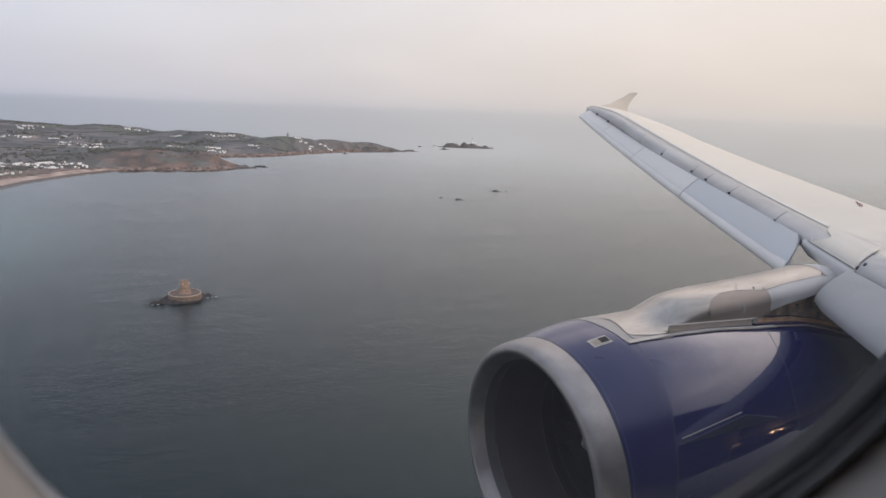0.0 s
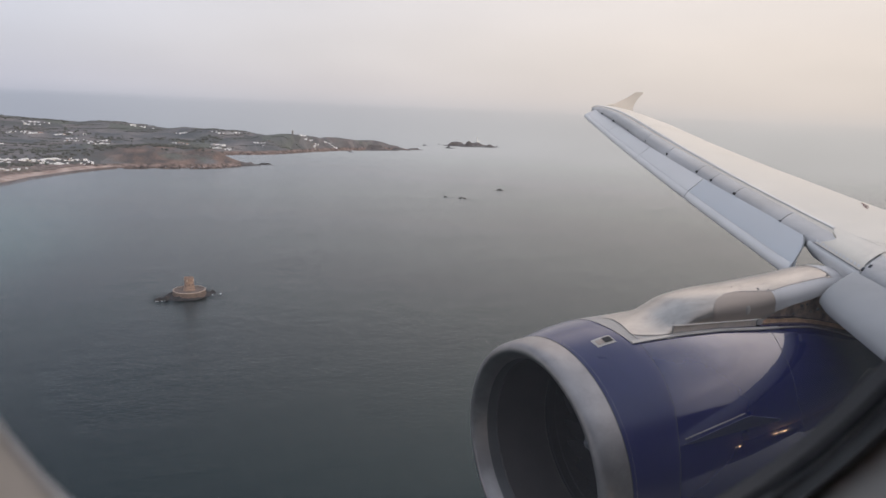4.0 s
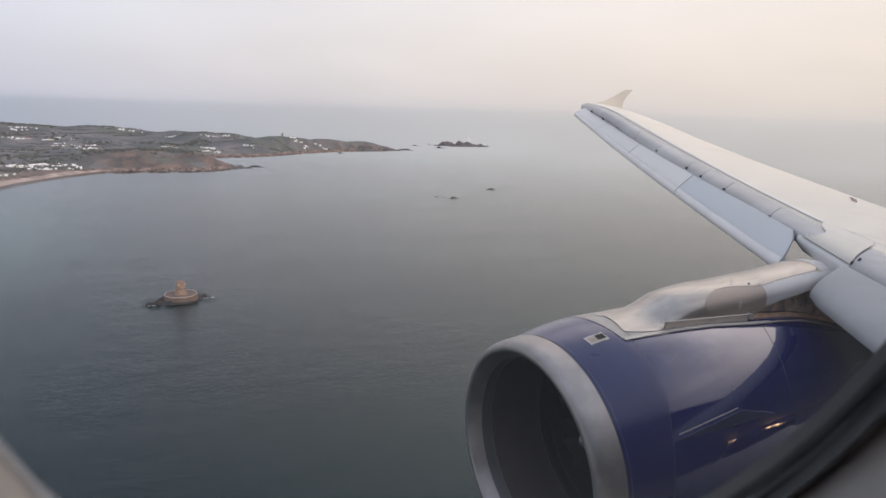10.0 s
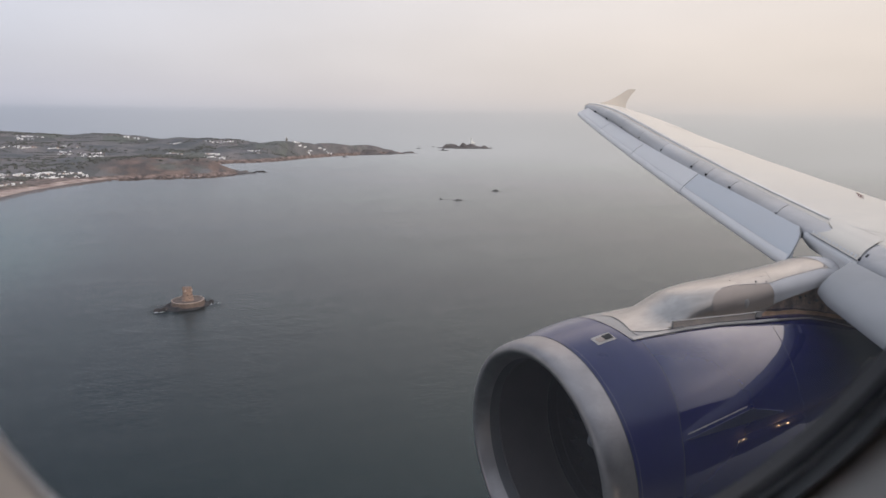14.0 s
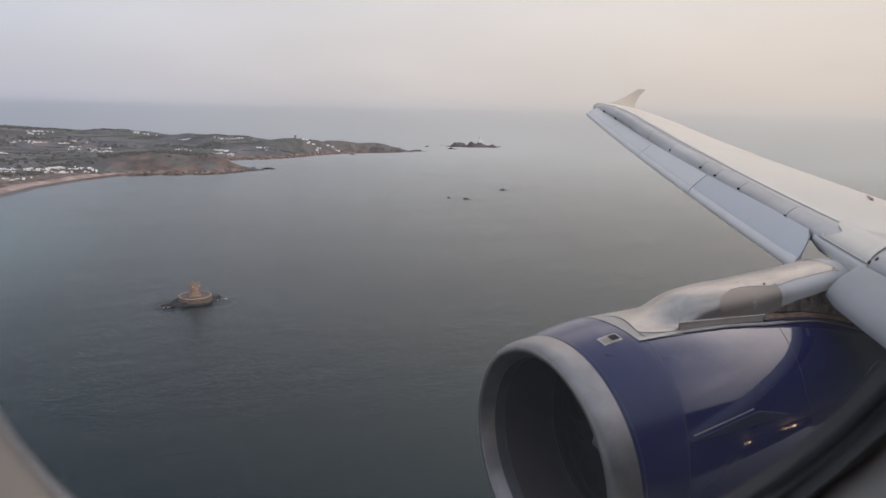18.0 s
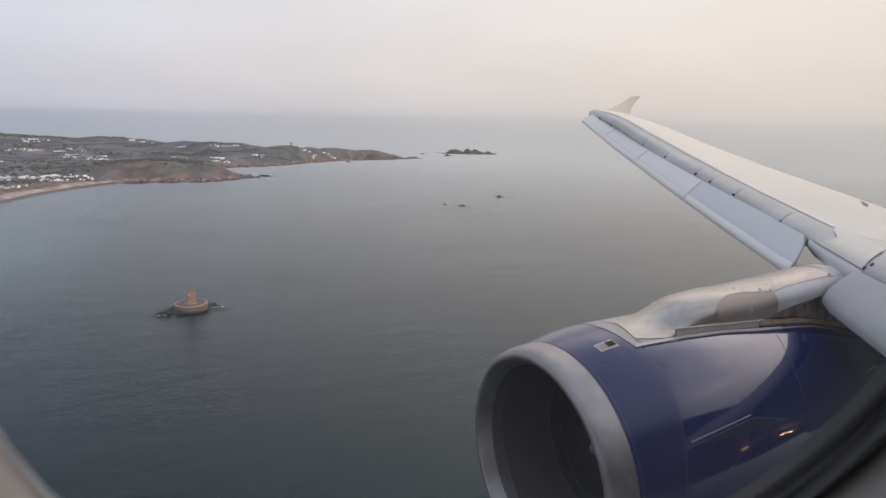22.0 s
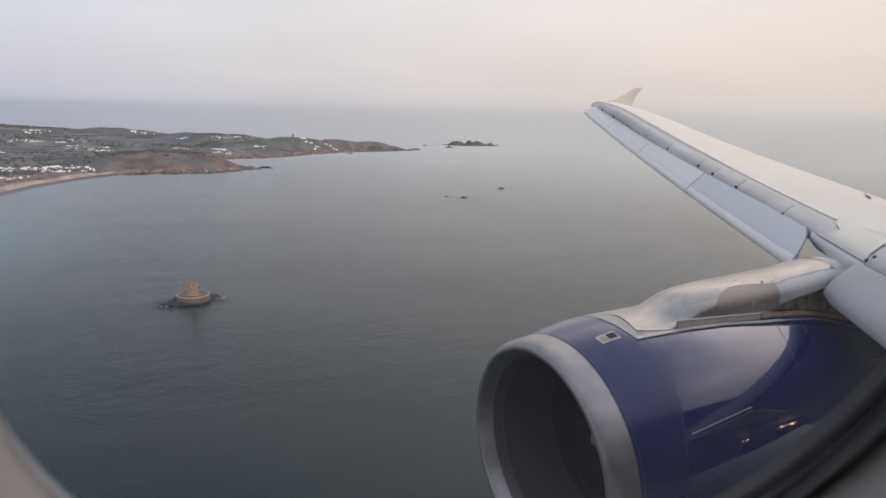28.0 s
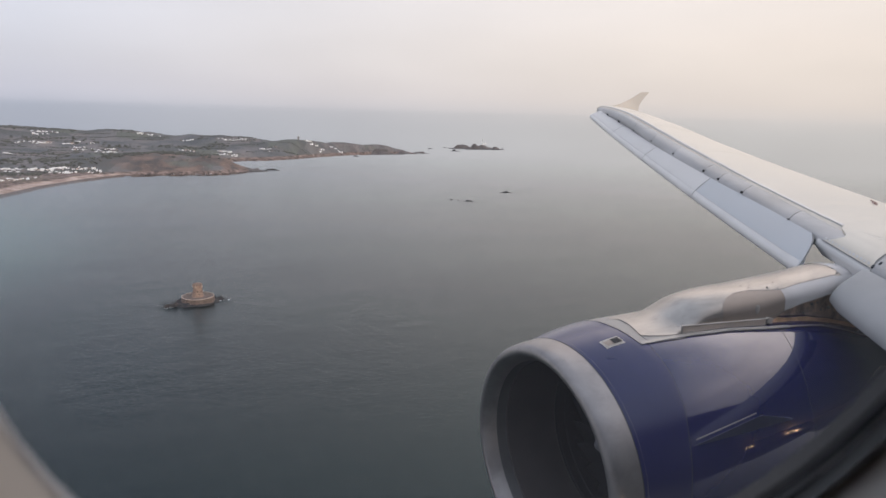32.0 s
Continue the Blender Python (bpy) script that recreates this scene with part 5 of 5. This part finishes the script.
TW = [(7.4, -1.2), (6.5, 1.5), (5.4, 5.5), (4.6, 10), (4.2, 14.3), (4.5, 14.4), (4.5, 15.0), (4.35, 15.05)]
towr = part("tower", lathe(TW, 48), M_STONE, fort)
g = random.Random(5)
for k in range(11):
    a = 2 * math.pi * k / 11
    bm = bmesh.new()
    box(bm, (4.2 * math.cos(a), 4.2 * math.sin(a), 15.6 + g.uniform(-0.2, 0.15)), (0.7, 1.55, 1.3), Matrix.Rotation(a, 4, "Z"), 0.08)
    part("merlon", bm, M_STONE, towr)
for k in range(4):
    a = radians(-120 + 90 * k)
    bm = bmesh.new()
    box(bm, (4.65 * math.cos(a), 4.65 * math.sin(a), 13.6), (1.1, 1.7, 2.0), Matrix.Rotation(a, 4, "Z"), 0.1)
    part("machicolation", bm, M_COPING, towr)
for a, z in ((-95, 9.0), (-50, 9.0), (-140, 8.6), (-80, 5.6)):
    a = radians(a)
    bm = bmesh.new()
    r = lerp(z, [5, 10, 13], [5.4, 4.9, 4.66])
    box(bm, (r * math.cos(a), r * math.sin(a), z), (0.3, 0.7, 1.2), Matrix.Rotation(a, 4, "Z"))
    part("loophole", bm, M_DARK, towr)

# square observation tower on the headland's hill
post = tagged(new("observation_tower"), "grey concrete observation tower on the hilltop", "tower")
wz = ground_z(700, 2880)
post.location = (700, 2880, wz)
part("shaft", lathe([(3.8, -4), (3.6, 15)], 24), M_CONC, post)
for z in (6, 9.5, 13):
    bm = bmesh.new()
    grid_faces(bm, [[((3.6 + e) * math.cos(2 * math.pi * k / 24), (3.6 + e) * math.sin(2 * math.pi * k / 24), z + dz) for k in range(24)] for e, dz in ((0, -0.3), (0.7, -0.25), (0.7, 0.25), (0, 0.3))], close_u=True)
    part("ledge", bm, M_CONC, post)
part("roof_cabin", lathe([(3.4, 15), (3.4, 18.0), (3.7, 18.1), (3.7, 18.5), (0.3, 18.9)], 20), M_LWHITE, post)

# ---- houses ----
M_WALLS = [material("white_render", (0.93, 0.93, 0.93), 0.7, 0, 0.06, 0.5), material("cream_render", (0.80, 0.76, 0.70), 0.7, 0, 0.06, 0.5), material("granite_house", (0.30, 0.26, 0.23), 0.8, 0, 0.15, 0.5)]
M_ROOFS = [material("slate_roof", (0.14, 0.14, 0.15), 0.7, 0, 0.15, 0.6), material("tile_roof", (0.30, 0.16, 0.11), 0.8, 0, 0.15, 0.6), material("pale_roof", (0.88, 0.87, 0.86), 0.7, 0, 0.1, 0.6)]


def house_proto(L, W_, H_, R_, wall, roof, windows):
    h = tagged(new("house"), "small white rendered house with a pitched roof", "house", "houses along the coast")
    bm = bmesh.new()
    pr = [(-W_ / 2, -3), (W_ / 2, -3), (W_ / 2, H_), (0, H_ + R_ - 0.15), (-W_ / 2, H_)]
    vs = grid_faces(bm, [[(x, y, z) for y, z in pr] for x in (-L / 2, L / 2)], close_u=True)
    bm.faces.new(vs[0]); bm.faces.new(vs[1])
    part("wall", bm, wall, h, smooth=False)
    bm = bmesh.new()
    o, t = 0.4, 0.25
    pr = [(-W_ / 2 - o, H_ - o * R_ / (W_ / 2)), (0, H_ + R_), (W_ / 2 + o, H_ - o * R_ / (W_ / 2)), (W_ / 2 + o, H_ + t - o * R_ / (W_ / 2)), (0, H_ + R_ + t), (-W_ / 2 - o, H_ + t - o * R_ / (W_ / 2))]
    vs = grid_faces(bm, [[(x, y, z) for y, z in pr] for x in (-L / 2 - o, L / 2 + o)], close_u=True)
    bm.faces.new(vs[0]); bm.faces.new(vs[1])
    rf = part("roof", bm, roof, h, smooth=False)
    bm = bmesh.new()
    box(bm, (L / 2 - 0.7, 0, H_ + R_ + 0.5), (0.8, 1.0, 1.8))
    part("chimney", bm, wall, rf, smooth=False)
    for k in range(windows):
        bm = bmesh.new()
        box(bm, (-L / 2 + (k + 0.5) * L / windows, -W_ / 2, H_ * 0.55), (1.2, 0.12, 1.3))
        part("window", bm, M_DARK, h, smooth=False)
    return h


PROTO = [house_proto(12, 8, 5.2, 3.0, M_WALLS[0], M_ROOFS[2], 4), house_proto(18, 8, 3.2, 2.4, M_WALLS[0], M_ROOFS[2], 5), house_proto(10, 7, 5.4, 3.2, M_WALLS[1], M_ROOFS[1], 3), house_proto(26, 9, 6.2, 2.0, M_WALLS[0], M_ROOFS[2], 7), house_proto(11, 7, 4.6, 3.0, M_WALLS[2], M_ROOFS[0], 3)]
# centre x, y, half sizes along x and y, how many
VILLAGES = [
    (-281, 3079, 90, 68, 9),
    (66, 3087, 90, 48, 8),
    (-267, 2791, 58, 44, 7),
    (-172, 2794, 94, 56, 9),
    (-102, 2846, 28, 60, 3),
    (-148, 2631, 132, 120, 13),
    (-36, 2687, 40, 36, 4),
    (-178, 2144, 81, 76, 24),
    (-123, 2120, 62, 32, 10),
    (243, 3014, 30, 76, 4),
    (408, 2915, 49, 36, 5),
    (486, 2972, 50, 40, 5),
    (376, 2701, 171, 40, 15),
    (779, 2888, 35, 28, 10),
    (899, 2954, 31, 20, 4),
    (581, 2755, 52, 28, 5),
    (-234, 1986, 33, 80, 6),
    (-302, 2566, 26, 80, 2),
    (-413, 2120, 145, 120, 14),
    (-606, 2700, 232, 120, 16),
]
hr = random.Random(21)
count = 0
for cx, cy, rx, ry, num in VILLAGES:
    lanes = [hr.uniform(-0.9, 0.9) for _ in range(1 + num // 5)]
    # short rows of neighbours along each lane
    knots = [(cx + rx * hr.uniform(-0.95, 0.95), cy + ry * hr.choice(lanes)) for _ in range(2 + num // 4)]
    built = []
    for _ in range(int(num * (2.5 if cy < 2300 else 1.8))):
        kx, ky = hr.choice(knots)
        for _try in range(12):
            x, y = kx + hr.gauss(0, 13), ky + hr.gauss(0, 4.5)
            if all(abs(x - p) > 7.5 or abs(y - q) > 6 for p, q in built):
                break
        else:
            continue
        z = ground_z(x, y)
        if z < 2.5:
            continue
        built.append((x, y))
        k = hr.choices(range(5), (6, 4.5, 2.0, 0.8, 2.5))[0]
        s_ = hr.choice((0.32, 0.38, 0.42, 0.48, 0.54, 0.66))
        m = pose(x, y, z, 0, 0, hr.uniform(-14, 26)) @ Matrix.Diagonal((s_ * hr.uniform(0.9, 1.25), s_, s_ * hr.uniform(0.75, 1.0), 1))
        if count < 5:
            k = count
        h = copy_thing(PROTO[k], pose(0, 0, 0))
        h.matrix_basis = m
        count += 1
for p in PROTO:
    for o in list(p.children_recursive) + [p]:
        bpy.data.objects.remove(o)

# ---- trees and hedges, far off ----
# leaf colour paler than foliage, with the distance haze mixed in
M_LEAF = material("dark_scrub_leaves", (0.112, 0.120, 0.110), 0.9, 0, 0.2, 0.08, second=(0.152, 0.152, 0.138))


def scrub(name, spots, seed, label):
    """Many small uneven clumps over the ground, one object."""
    g = random.Random(seed)
    base = bmesh.new()
    bmesh.ops.create_icosphere(base, subdivisions=1, radius=1)
    bv = [v.co.copy() for v in base.verts]
    bf = [[v.index for v in f.verts] for f in base.faces]
    base.free()
    vv, ff = [], []
    xs = np.array([s[0] for s in spots]); ys = np.array([s[1] for s in spots])
    zs = land_height(xs, ys)
    for (x, y, size), z in zip(spots, zs):
        if z < 6:
            continue
        for _ in range(5):
            r = size * g.uniform(0.35, 0.7)
            c = Vector((x + g.gauss(0, size * 0.6), y + g.gauss(0, size * 0.6), z + size * g.uniform(0.1, 0.75)))
            o = len(vv)
            vv += [tuple(c + v * r * g.uniform(0.65, 1.3)) for v in bv]
            ff += [[o + i for i in f] for f in bf]
    me = bpy.data.meshes.new(name)
    me.from_pydata(vv, [], ff)
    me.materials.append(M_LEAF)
    return tagged(new(name, me), label, "scrub", kind="stuff")


tr = random.Random(8)
spots = []
# hedge lines and copses over the slopes
for _ in range(230):
    x, y, a, ln = tr.uniform(-1500, 650), tr.uniform(2250, 3350), tr.uniform(-0.35, 0.35), tr.uniform(40, 150)
    for k in range(int(ln / 7)):
        spots.append((x + math.cos(a) * k * 7, y + math.sin(a) * k * 7 + tr.gauss(0, 2), tr.uniform(1.6, 3.8)))
# clumps on the headland's face also stand in for its valley shade
for cx, cy, r, num in ((-420, 3210, 150, 60), (-180, 3240, 90, 30), (20, 3210, 70, 26), (-150, 2180, 50, 40), (-60, 2230, 60, 30), (90, 2260, 80, 34), (240, 2240, 60, 26), (-900, 2500, 300, 80), (-500, 2300, 220, 70), (300, 2800, 90, 40), (-265, 2050, 40, 60), (-190, 2080, 40, 30), (30, 2330, 60, 50), (160, 2300, 70, 60), (300, 2270, 40, 30), (-300, 2330, 120, 60)):
    for _ in range(num):
        spots.append((cx + tr.gauss(0, r * 0.6), cy + tr.gauss(0, r * 0.35), tr.uniform(2.5, 5.5)))
for _ in range(55):
    cx, cy, r = tr.uniform(-1000, 520), tr.uniform(2260, 3050), tr.uniform(18, 46)
    for _k in range(16):
        spots.append((cx + tr.gauss(0, r), cy + tr.gauss(0, r * 0.45), tr.uniform(2.6, 5.0)))
scrub("hedges_and_trees", spots, 3, "dark hedges and copses over the heath")

# a little white water where the swell meets the rocks
fo = random.Random(17)
M_FOAM = material("white_foam", (0.75, 0.77, 0.78), 0.8)
vv, ff = [], []
for cx, cy, r, num in ((TX - 28, TY - 15, 5, 5), (TX + 26, TY - 4, 6, 4), (722, 1350, 9, 6), (899, 1481, 10, 5), (1592, 3155, 18, 6), (1840, 3340, 70, 14), (444, 2194, 16, 6), (1950, 3290, 90, 10), (1300, 2985, 40, 7), (420, 2180, 30, 6), (200, 2088, 60, 6)):
    for _ in range(num):
        x, y, s_, a0 = cx + fo.uniform(-r, r), cy + fo.uniform(-1, 1) * r * 0.25, fo.uniform(0.5, 1.3) * (0.6 + r / 14), fo.uniform(0, 6)
        o, k_ = len(vv), 7
        vv += [(x + s_ * fo.uniform(0.7, 1.6) * math.cos(a0 + 2 * math.pi * i / k_), y + 0.45 * s_ * fo.uniform(0.7, 1.3) * math.sin(a0 + 2 * math.pi * i / k_), 0.12) for i in range(k_)] + [(x, y, 0.3)]
        ff += [(o + i, o + (i + 1) % k_, o + k_) for i in range(k_)]
me = bpy.data.meshes.new("foam")
me.from_pydata(vv, [], ff)
me.materials.append(M_FOAM)
tagged(new("foam", me), "small patches of white foam at the rocks", "foam", kind="stuff")
